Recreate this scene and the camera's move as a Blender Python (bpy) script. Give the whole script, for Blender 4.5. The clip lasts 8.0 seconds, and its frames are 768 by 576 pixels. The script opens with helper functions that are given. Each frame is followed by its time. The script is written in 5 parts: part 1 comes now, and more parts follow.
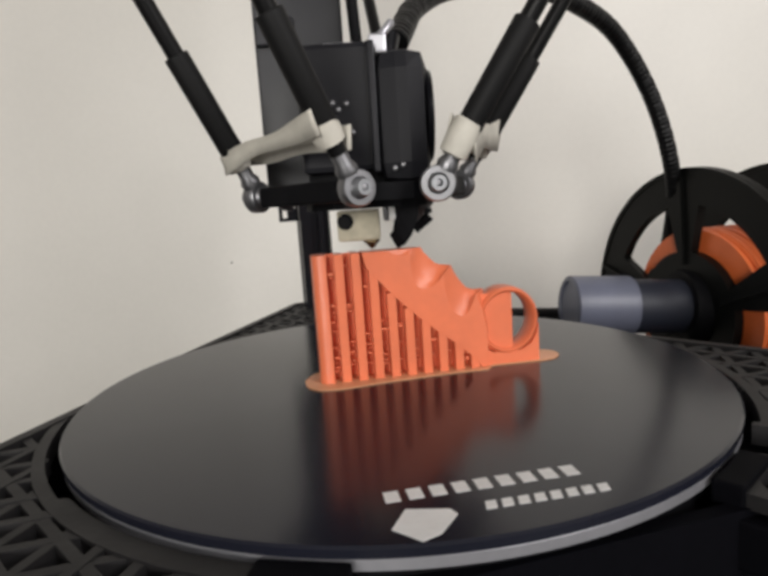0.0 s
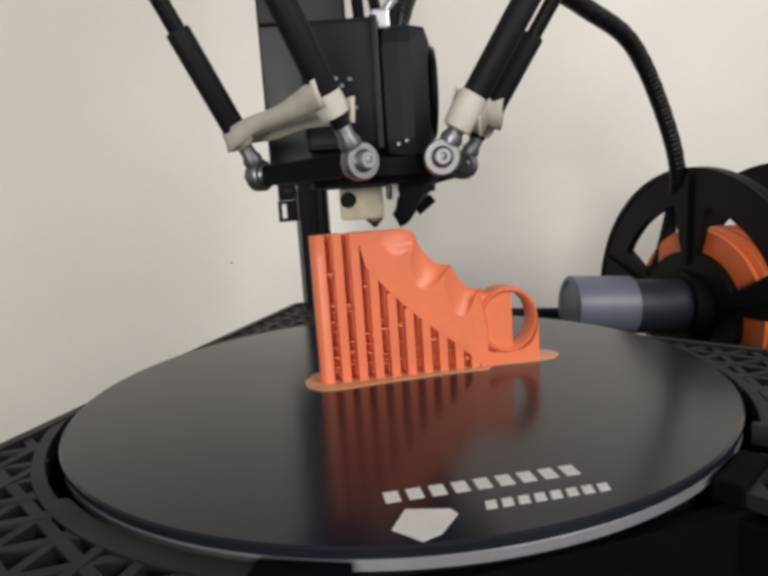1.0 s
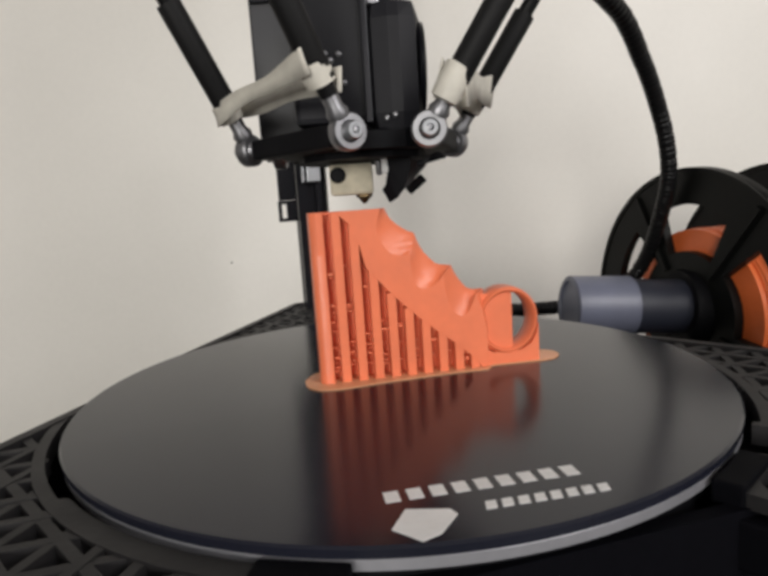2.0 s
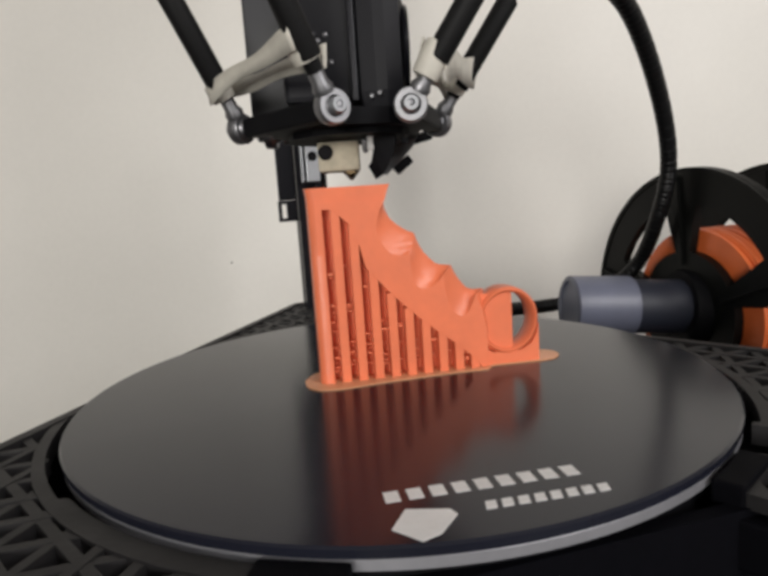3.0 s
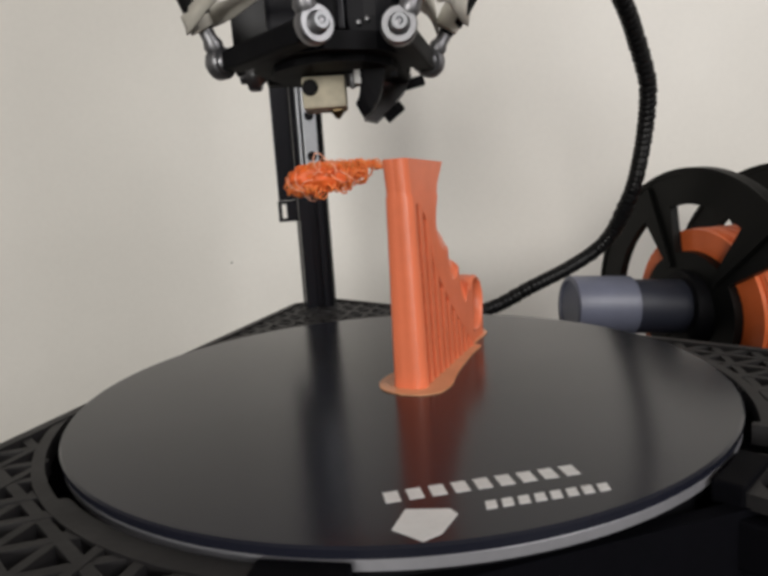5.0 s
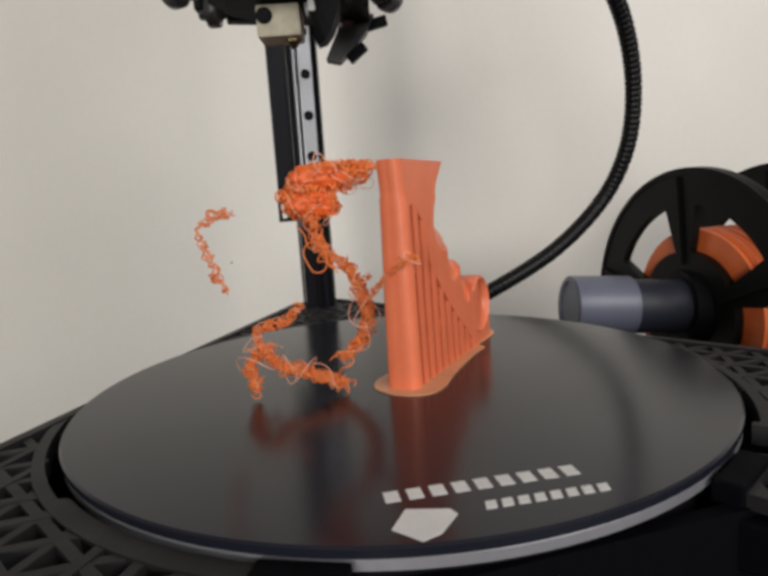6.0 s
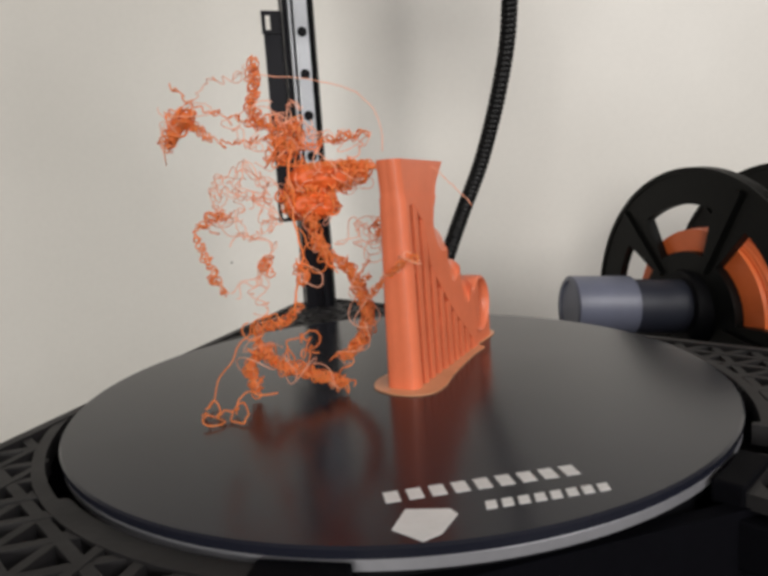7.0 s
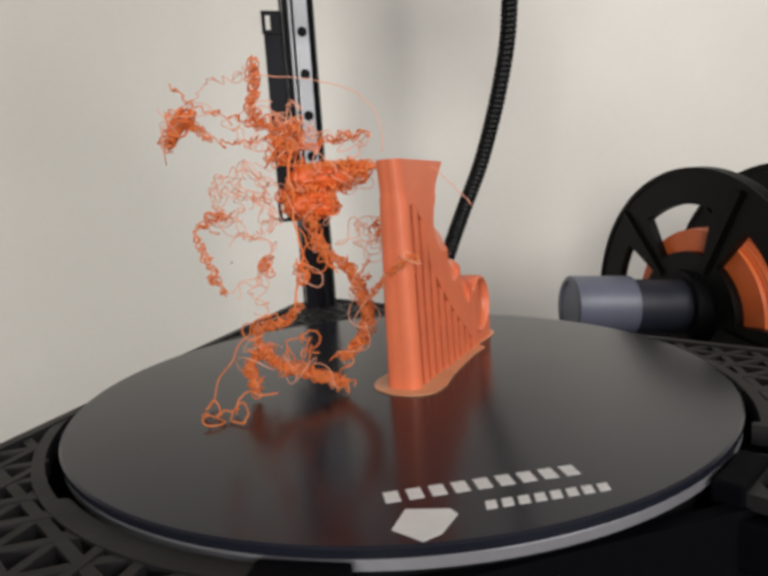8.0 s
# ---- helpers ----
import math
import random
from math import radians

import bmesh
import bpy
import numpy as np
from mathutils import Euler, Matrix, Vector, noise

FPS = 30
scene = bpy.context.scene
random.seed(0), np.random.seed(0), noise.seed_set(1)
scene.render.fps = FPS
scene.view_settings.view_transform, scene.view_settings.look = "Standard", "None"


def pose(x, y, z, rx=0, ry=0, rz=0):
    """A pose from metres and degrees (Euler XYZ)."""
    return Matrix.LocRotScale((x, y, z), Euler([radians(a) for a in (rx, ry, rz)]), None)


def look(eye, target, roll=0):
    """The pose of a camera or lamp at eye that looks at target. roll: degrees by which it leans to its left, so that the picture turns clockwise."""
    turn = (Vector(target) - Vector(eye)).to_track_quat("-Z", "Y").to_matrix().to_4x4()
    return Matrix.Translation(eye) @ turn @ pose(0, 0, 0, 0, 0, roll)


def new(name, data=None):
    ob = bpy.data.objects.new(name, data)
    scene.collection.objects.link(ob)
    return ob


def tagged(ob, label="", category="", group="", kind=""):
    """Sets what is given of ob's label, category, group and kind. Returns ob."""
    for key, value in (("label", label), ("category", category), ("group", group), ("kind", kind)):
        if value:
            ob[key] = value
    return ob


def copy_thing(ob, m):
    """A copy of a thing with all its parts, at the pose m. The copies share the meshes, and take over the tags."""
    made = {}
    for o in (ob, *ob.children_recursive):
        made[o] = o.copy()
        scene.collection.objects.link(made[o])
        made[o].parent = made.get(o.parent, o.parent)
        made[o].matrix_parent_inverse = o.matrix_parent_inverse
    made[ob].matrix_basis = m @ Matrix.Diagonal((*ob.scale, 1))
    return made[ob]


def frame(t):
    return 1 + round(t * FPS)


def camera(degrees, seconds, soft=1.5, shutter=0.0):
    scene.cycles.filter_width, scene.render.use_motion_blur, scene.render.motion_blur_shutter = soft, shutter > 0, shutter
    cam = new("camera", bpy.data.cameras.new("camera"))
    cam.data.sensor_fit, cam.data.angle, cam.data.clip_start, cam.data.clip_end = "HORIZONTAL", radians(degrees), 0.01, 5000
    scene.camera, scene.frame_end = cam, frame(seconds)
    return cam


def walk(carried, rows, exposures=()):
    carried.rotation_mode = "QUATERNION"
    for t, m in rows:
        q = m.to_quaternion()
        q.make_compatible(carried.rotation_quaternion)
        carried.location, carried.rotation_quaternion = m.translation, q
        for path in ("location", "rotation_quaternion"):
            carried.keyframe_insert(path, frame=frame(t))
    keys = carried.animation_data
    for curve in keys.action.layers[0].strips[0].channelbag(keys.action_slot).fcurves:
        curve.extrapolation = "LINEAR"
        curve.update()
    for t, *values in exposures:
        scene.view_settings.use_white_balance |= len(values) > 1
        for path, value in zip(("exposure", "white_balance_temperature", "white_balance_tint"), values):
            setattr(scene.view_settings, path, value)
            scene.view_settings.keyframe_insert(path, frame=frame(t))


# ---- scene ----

# ---- camera: it stands still on its mount beside the printer ----
cam = camera(66.3, 8.0, soft=3.7)
EYE = pose(-0.0025, -0.2295, 0.0687, 81.65) @ pose(0, 0, 0, 0, 0, -3.81)
walk(cam, [(0.0, EYE), (8.0, EYE)], [(0.0, 0.16), (3.0, 0.13), (3.4, 0.02), (5.8, 0.0), (6.6, 0.05), (8.0, 0.05)])

# ---- light: unseen lamps added right and left behind the camera, grey room all round ----
world = bpy.data.worlds.new("world")
scene.world = world
world.use_nodes = True
world.node_tree.nodes["Background"].inputs[0].default_value = (0.9, 0.93, 1.0, 1)
world.node_tree.nodes["Background"].inputs[1].default_value = 0.05


def area_lamp(name, eye, target, wide, high, watts, tint):
    data = bpy.data.lights.new(name, "AREA")
    data.shape, data.size, data.size_y, data.energy, data.color = "RECTANGLE", wide, high, watts, tint
    ob = new(name, data)
    ob.matrix_world = look(eye, target)
    return ob


# added key from the right; no such fitting is in view
area_lamp("right_key_light", (1.4, -1.6, 0.98), (0.05, 0.15, 0.05), 1.1, 1.1, 30, (1.0, 0.97, 0.95))
# added warm fill from the left, unseen, for the wall and its soft shadows
area_lamp("left_fill_light", (-0.62, -2.6, 0.35), (0, 0.2, 0.05), 0.8, 0.8, 36, (1.0, 0.97, 0.915))


# ---- materials ----
def material(name, color, rough=0.5, metal=0.0, grain=0.0, size=200.0, bump=0.0, stain=0.0, stain_size=20.0, coat=0.0, ior=1.5, vary=0.0, spec=0.5):
    """A surface with fine grain and broad stains, both of a size given per metre."""
    m = bpy.data.materials.new(name)
    m.use_nodes = True
    nt = m.node_tree
    b = nt.nodes["Principled BSDF"]
    b.inputs["Roughness"].default_value, b.inputs["Metallic"].default_value = rough, metal
    b.inputs["Coat Weight"].default_value, b.inputs["IOR"].default_value = coat, ior
    b.inputs["Specular IOR Level"].default_value = spec
    geo = nt.nodes.new("ShaderNodeTexCoord")
    fine = nt.nodes.new("ShaderNodeTexNoise")
    fine.inputs["Scale"].default_value, fine.inputs["Detail"].default_value = size, 4
    broad = nt.nodes.new("ShaderNodeTexNoise")
    broad.inputs["Scale"].default_value, broad.inputs["Detail"].default_value = stain_size, 5
    for n in (fine, broad):
        nt.links.new(geo.outputs["Object"], n.inputs["Vector"])
    dark = tuple(c * (1 - grain) for c in color) + (1,)
    lite = tuple(min(1, c * (1 + grain)) for c in color) + (1,)
    mix = nt.nodes.new("ShaderNodeMix")
    mix.data_type = "RGBA"
    mix.inputs[6].default_value, mix.inputs[7].default_value = dark, lite
    nt.links.new(fine.outputs["Fac"], mix.inputs[0])
    out = mix.outputs[2]
    if stain:
        ramp = nt.nodes.new("ShaderNodeMapRange")
        ramp.inputs["From Min"].default_value, ramp.inputs["From Max"].default_value = 0.35, 0.7
        ramp.inputs["To Min"].default_value, ramp.inputs["To Max"].default_value = 1.0, 1.0 - stain
        nt.links.new(broad.outputs["Fac"], ramp.inputs["Value"])
        mul = nt.nodes.new("ShaderNodeMix")
        mul.data_type, mul.blend_type = "RGBA", "MULTIPLY"
        mul.inputs[0].default_value = 1.0
        nt.links.new(out, mul.inputs[6])
        nt.links.new(ramp.outputs["Result"], mul.inputs[7])
        out = mul.outputs[2]
        rr = nt.nodes.new("ShaderNodeMapRange")
        rr.inputs["To Min"].default_value, rr.inputs["To Max"].default_value = rough * 0.8, min(1, rough * 1.25)
        nt.links.new(broad.outputs["Fac"], rr.inputs["Value"])
        nt.links.new(rr.outputs["Result"], b.inputs["Roughness"])
    if vary:
        info = nt.nodes.new("ShaderNodeObjectInfo")
        vr = nt.nodes.new("ShaderNodeMapRange")
        vr.inputs["To Min"].default_value, vr.inputs["To Max"].default_value = 1 - vary, 1 + vary
        nt.links.new(info.outputs["Random"], vr.inputs["Value"])
        mv = nt.nodes.new("ShaderNodeMix")
        mv.data_type, mv.blend_type = "RGBA", "MULTIPLY"
        mv.inputs[0].default_value = 1.0
        nt.links.new(out, mv.inputs[6])
        nt.links.new(vr.outputs["Result"], mv.inputs[7])
        out = mv.outputs[2]
    nt.links.new(out, b.inputs["Base Color"])
    if bump:
        bn = nt.nodes.new("ShaderNodeBump")
        bn.inputs["Strength"].default_value, bn.inputs["Distance"].default_value = bump, 0.0004
        nt.links.new(fine.outputs["Fac"], bn.inputs["Height"])
        nt.links.new(bn.outputs["Normal"], b.inputs["Normal"])
    return m


def layered(name, color, rough, pitch, depth):
    """Extruded plastic: fine level lines one above the other."""
    m = material(name, color, rough, grain=0.06, size=300, stain=0.1, stain_size=60)
    nt = m.node_tree
    b = nt.nodes["Principled BSDF"]
    geo = nt.nodes.new("ShaderNodeTexCoord")
    wave = nt.nodes.new("ShaderNodeTexWave")
    wave.bands_direction = "Z"
    wave.inputs["Scale"].default_value, wave.inputs["Distortion"].default_value = 0.314 / pitch, 0.6
    wave.inputs["Detail"].default_value = 2
    nt.links.new(geo.outputs["Object"], wave.inputs["Vector"])
    bn = nt.nodes.new("ShaderNodeBump")
    bn.inputs["Strength"].default_value, bn.inputs["Distance"].default_value = 0.6, depth
    nt.links.new(wave.outputs["Fac"], bn.inputs["Height"])
    nt.links.new(bn.outputs["Normal"], b.inputs["Normal"])
    return m


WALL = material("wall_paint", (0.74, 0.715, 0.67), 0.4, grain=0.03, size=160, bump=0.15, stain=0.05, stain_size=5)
# unseen room surfaces, darkened so the black parts reflect less light
ROOM = material("darkened_room_grey", (0.32, 0.31, 0.3), 0.7, grain=0.03, size=60, stain=0.05, stain_size=2)
TABLE = material("table_top", (0.012, 0.012, 0.013), 0.5, grain=0.15, size=90, stain=0.3, stain_size=8, spec=0.22)
GLASS_BED = material("coated_glass", (0.012, 0.013, 0.021), 0.19, grain=0.12, size=900, bump=0.03, stain=0.25, stain_size=14, ior=1.42)
SILVER = material("brushed_aluminium", (0.5, 0.5, 0.54), 0.35, 0.7, grain=0.1, size=300, stain=0.15, stain_size=40)
STEEL = material("polished_steel", (0.27, 0.27, 0.285), 0.42, 0.9, grain=0.08, size=500)
RAIL = material("ground_steel_rail", (0.34, 0.35, 0.37), 0.45, 0.7, grain=0.08, size=400, stain=0.12, stain_size=30)
BLACK = material("black_plastic", (0.0045, 0.0045, 0.006), 0.6, grain=0.25, size=500, bump=0.1, stain=0.2, stain_size=40, spec=0.12)
ANODISED = material("black_anodised_aluminium", (0.009, 0.009, 0.012), 0.3, 0.3, grain=0.15, size=500, stain=0.15, stain_size=25, spec=0.22)
SKIRT = material("matt_black_skirt", (0.0026, 0.0026, 0.004), 0.65, grain=0.25, size=500, stain=0.2, stain_size=40, spec=0.05)
PANEL = material("printed_black_panel", (0.019, 0.018, 0.019), 0.5, grain=0.25, size=350, bump=0.25, stain=0.3, stain_size=30, spec=0.22)
PLATE = material("smoky_black_plate", (0.015, 0.015, 0.020), 0.48, grain=0.1, size=300, stain=0.2, stain_size=40, spec=0.4)
FAN = material("black_fan_housing", (0.008, 0.008, 0.011), 0.52, grain=0.15, size=300, spec=0.22)
CARBON = material("carbon_tube", (0.006, 0.006, 0.0065), 0.4, grain=0.4, size=900, bump=0.1, spec=0.22)
SLEEVE = material("rubber_sleeve", (0.007, 0.007, 0.0075), 0.6, grain=0.3, size=600, bump=0.15, spec=0.22)
TAPE = material("cream_tape", (0.66, 0.63, 0.56), 0.6, grain=0.1, size=250, bump=0.3, stain=0.2, stain_size=90)
CERAMIC = material("cream_insulation", (0.55, 0.5, 0.38), 0.65, grain=0.15, size=350, bump=0.3, stain=0.35, stain_size=110)
BRASS = material("dull_brass", (0.12, 0.085, 0.045), 0.4, 0.9, grain=0.2, size=400)
SHEATH = material("corrugated_sheath", (0.006, 0.006, 0.0065), 0.38, grain=0.2, size=400, spec=0.22)
ORANGE = layered("orange_print", (0.79, 0.195, 0.09), 0.34, 0.0004, 0.00003)
STRAND = material("orange_strand", (0.95, 0.215, 0.055), 0.4, grain=0.12, size=300, vary=0.08)
PALE = material("thin_pale_strand", (0.93, 0.43, 0.28), 0.35, grain=0.1, size=300, vary=0.08)
MELTED = material("melted_filament", (0.80, 0.135, 0.025), 0.5, grain=0.15, size=350, bump=0.4, stain=0.2, stain_size=150)
GREY = material("grey_moulded_plastic", (0.075, 0.075, 0.08), 0.45, grain=0.1, size=300, stain=0.2, stain_size=60)
BRIM = material("thin_orange_brim", (0.74, 0.36, 0.19), 0.4, grain=0.1, size=300, stain=0.12, stain_size=70)
STRAND.node_tree.nodes["Principled BSDF"].inputs["Subsurface Weight"].default_value = 0.35
STRAND.node_tree.nodes["Principled BSDF"].inputs["Subsurface Radius"].default_value = (0.003, 0.0015, 0.0006)
STRAND.node_tree.nodes["Principled BSDF"].inputs["Subsurface Scale"].default_value = 1.0
COIL = layered("orange_filament_winding", (0.72, 0.15, 0.04), 0.38, 0.0017, 0.0005)
SPOOL = material("black_spool_plastic", (0.005, 0.0053, 0.005), 0.4, grain=0.15, size=250, stain=0.15, stain_size=20, spec=0.15)
PIPE_A = material("grey_sleeve_plastic", (0.135, 0.145, 0.2), 0.4, grain=0.08, size=120, stain=0.2, stain_size=25)
PIPE_B = material("dark_grey_pipe", (0.022, 0.025, 0.04), 0.5, grain=0.1, size=150, stain=0.2, stain_size=25)
WHITE_INK = material("white_ink", (0.75, 0.75, 0.75), 0.5, grain=0.06, size=500, stain=0.12, stain_size=90)


# ---- mesh building ----
def part(name, bm, mat, parent=None, label="", smooth=False, matrix=None):
    """Links a bmesh as one mesh object, under a thing where one is given."""
    bmesh.ops.recalc_face_normals(bm, faces=bm.faces)
    me = bpy.data.meshes.new(name)
    bm.to_mesh(me)
    bm.free()
    me.materials.append(mat)
    if smooth:
        for p in me.polygons:
            p.use_smooth = True
    ob = new(name, me)
    if parent is not None:
        ob.parent = parent
    if matrix is not None:
        ob.matrix_basis = matrix
    if label:
        tagged(ob, label)
    return ob


def smooth_by_angle(ob, degrees=40):
    ob.data.set_sharp_from_angle(angle=radians(degrees))
    return ob


def thing(name, label, category, at=None, group="", kind=""):
    ob = new(name)
    ob.empty_display_size = 0.01
    if at is not None:
        ob.matrix_basis = at
    return tagged(ob, label, category, group, kind)


def add_box(bm, c, s, bevel=0.0, m=None):
    g = bmesh.ops.create_cube(bm, size=1.0)
    vs = g["verts"]
    bmesh.ops.scale(bm, vec=s, verts=vs)
    if bevel:
        es = list({e for v in vs for e in v.link_edges})
        r = bmesh.ops.bevel(bm, geom=es, offset=bevel, segments=2, affect="EDGES", profile=0.6)
        vs = list({v for f in r["faces"] for v in f.verts} | {v for v in vs if v.is_valid})
    bmesh.ops.translate(bm, vec=c, verts=vs)
    if m is not None:
        bmesh.ops.transform(bm, matrix=m, verts=vs)
    return vs


def box(c, s, bevel=0.0, m=None):
    bm = bmesh.new()
    add_box(bm, c, s, bevel, m)
    return bm


def add_lathe(bm, profile, n=32, m=None, closed=False):
    """Turns (radius, height) points round the z axis."""
    rings = []
    for r, z in profile:
        if r < 1e-7:
            rings.append([bm.verts.new((0, 0, z))])
        else:
            rings.append([bm.verts.new((r * math.cos(2 * math.pi * k / n), r * math.sin(2 * math.pi * k / n), z)) for k in range(n)])
    pairs = list(zip(rings, rings[1:])) + ([(rings[-1], rings[0])] if closed else [])
    for a, b in pairs:
        for k in range(n):
            j = (k + 1) % n
            f = [a[k % len(a)], a[j % len(a)], b[j % len(b)], b[k % len(b)]]
            f = list(dict.fromkeys(f))
            if len(f) > 2:
                bm.faces.new(f)
    vs = [v for r in rings for v in r]
    if m is not None:
        bmesh.ops.transform(bm, matrix=m, verts=vs)
    return vs


def lathe(profile, n=32, m=None, closed=False):
    bm = bmesh.new()
    add_lathe(bm, profile, n, m, closed)
    return bm


def rod_profile(r, a, b, e=0.0006):
    return [(0, a), (r - e, a), (r, a + e), (r, b - e), (r - e, b), (0, b)]


def along(a, b):
    """A pose whose z axis runs from a to b, standing at a."""
    a, b = Vector(a), Vector(b)
    return Matrix.Translation(a) @ (b - a).to_track_quat("Z", "Y").to_matrix().to_4x4()


def add_loft(bm, low, high):
    """A closed solid between two outlines of the same number of points."""
    a, b = [bm.verts.new(p) for p in low], [bm.verts.new(p) for p in high]
    n = len(a)
    for k in range(n):
        bm.faces.new((a[k], a[(k + 1) % n], b[(k + 1) % n], b[k]))
    bm.faces.new(a[::-1])
    bm.faces.new(b)


def add_tube(bm, pts, r, n=6):
    """A round tube along a line of points; r is one radius or one a point."""
    pts = [Vector(p) for p in pts]
    rings = []
    side = Vector((0.31, 0.47, 0.83))
    for i, p in enumerate(pts):
        t = (pts[min(i + 1, len(pts) - 1)] - pts[max(i - 1, 0)])
        if t.length < 1e-9:
            t = Vector((0, 0, 1))
        t.normalize()
        side = side - t * side.dot(t)
        if side.length < 1e-4:
            side = t.orthogonal()
        side.normalize()
        up = t.cross(side)
        q = r[i] if isinstance(r, (list, tuple)) else r
        rings.append([bm.verts.new(p + (side * math.cos(2 * math.pi * k / n) + up * math.sin(2 * math.pi * k / n)) * q) for k in range(n)])
    for a, b in zip(rings, rings[1:]):
        for k in range(n):
            bm.faces.new((a[k], a[(k + 1) % n], b[(k + 1) % n], b[k]))
    bm.faces.new(rings[0][::-1])
    bm.faces.new(rings[-1])


def spline(pts, count):
    """Points at even steps along a smooth line through pts."""
    P = [Vector(p) for p in pts]
    P = [P[0] * 2 - P[1]] + P + [P[-1] * 2 - P[-2]]
    fine = []
    for i in range(1, len(P) - 2):
        a, b, c, d = P[i - 1:i + 3]
        for k in range(24):
            t = k / 24
            fine.append(0.5 * ((2 * b) + (c - a) * t + (2 * a - 5 * b + 4 * c - d) * t * t + (3 * b - a - 3 * c + d) * t ** 3))
    fine.append(P[-2])
    acc = [0.0]
    for a, b in zip(fine, fine[1:]):
        acc.append(acc[-1] + (b - a).length)
    out, j = [], 0
    for k in range(count):
        s = acc[-1] * k / (count - 1)
        while j < len(acc) - 2 and acc[j + 1] < s:
            j += 1
        f = (s - acc[j]) / max(1e-9, acc[j + 1] - acc[j])
        out.append(fine[j].lerp(fine[j + 1], min(1, f)))
    return out


# ---- the room ----
WALL_Y, TABLE_Z = 0.47, -0.2
tagged(part("wall_north", box((0, WALL_Y + 0.05, 0.525), (4.2, 0.1, 2.95)), WALL), "off-white painted wall behind the printer", "wall", kind="structure")
tagged(part("wall_south", box((0, -3.05, 0.525), (4.2, 0.1, 2.95)), ROOM), "unseen plain wall of the room, darkened grey", "wall", kind="structure")
tagged(part("wall_east", box((2.15, -1.24, 0.525), (0.1, 3.52, 2.95)), ROOM), "unseen plain wall of the room, darkened grey", "wall", kind="structure")
tagged(part("wall_west", box((-2.15, -1.24, 0.525), (0.1, 3.52, 2.95)), ROOM), "unseen plain wall of the room, darkened grey", "wall", kind="structure")
tagged(part("ceiling", box((0, -1.29, 2.05), (4.4, 3.62, 0.1)), ROOM), "unseen plain ceiling, darkened grey", "ceiling", kind="structure")
tagged(part("floor", box((0, -1.29, -0.96), (4.4, 3.62, 0.1)), ROOM), "unseen plain floor, darkened grey", "floor", kind="structure")
speck = lathe([(0, 0), (0.0011, 0), (0.0008, 0.0006), (0, 0.0008)], 8, pose(-0.1815, WALL_Y, 0.0085, 90))
tagged(part("wall_mark", speck, BLACK), "small dark speck on the wall", "mark")


def build_table():
    t = thing("table", "black table top under the printer", "table", pose(0, 0.0, TABLE_Z))
    part("tabletop", box((0, -0.12, -0.015), (1.7, 1.14, 0.03), 0.003), TABLE, t)
    for x in (-0.78, 0.78):
        for y in (-0.62, 0.38):
            part("leg", box((x, y, -0.37), (0.05, 0.05, 0.68), 0.003), TABLE, t)


build_table()


# ---- the printer: base, bed and tower ----
REAR = 104.7   # bearing of the rear tower
BED_R = 0.12


def polar(r, deg, z=0.0):
    return Vector((r * math.cos(radians(deg)), r * math.sin(radians(deg)), z))


def base_outline(side, corner, z):
    """The base: a triangle with its corners cut off."""
    pts = []
    for k in range(3):
        b = REAR + 120 * k
        h = (side - corner * math.cos(radians(60))) / math.sin(radians(60))
        for s in (-1, 1):
            pts.append(polar(corner, b, z) + polar(1, b + 90) * (-s * -1) * h)
    return pts


def inside(p, pts):
    n = len(pts)
    return all((pts[(k + 1) % n] - pts[k]).cross(p - pts[k]).z >= 0 for k in range(n))


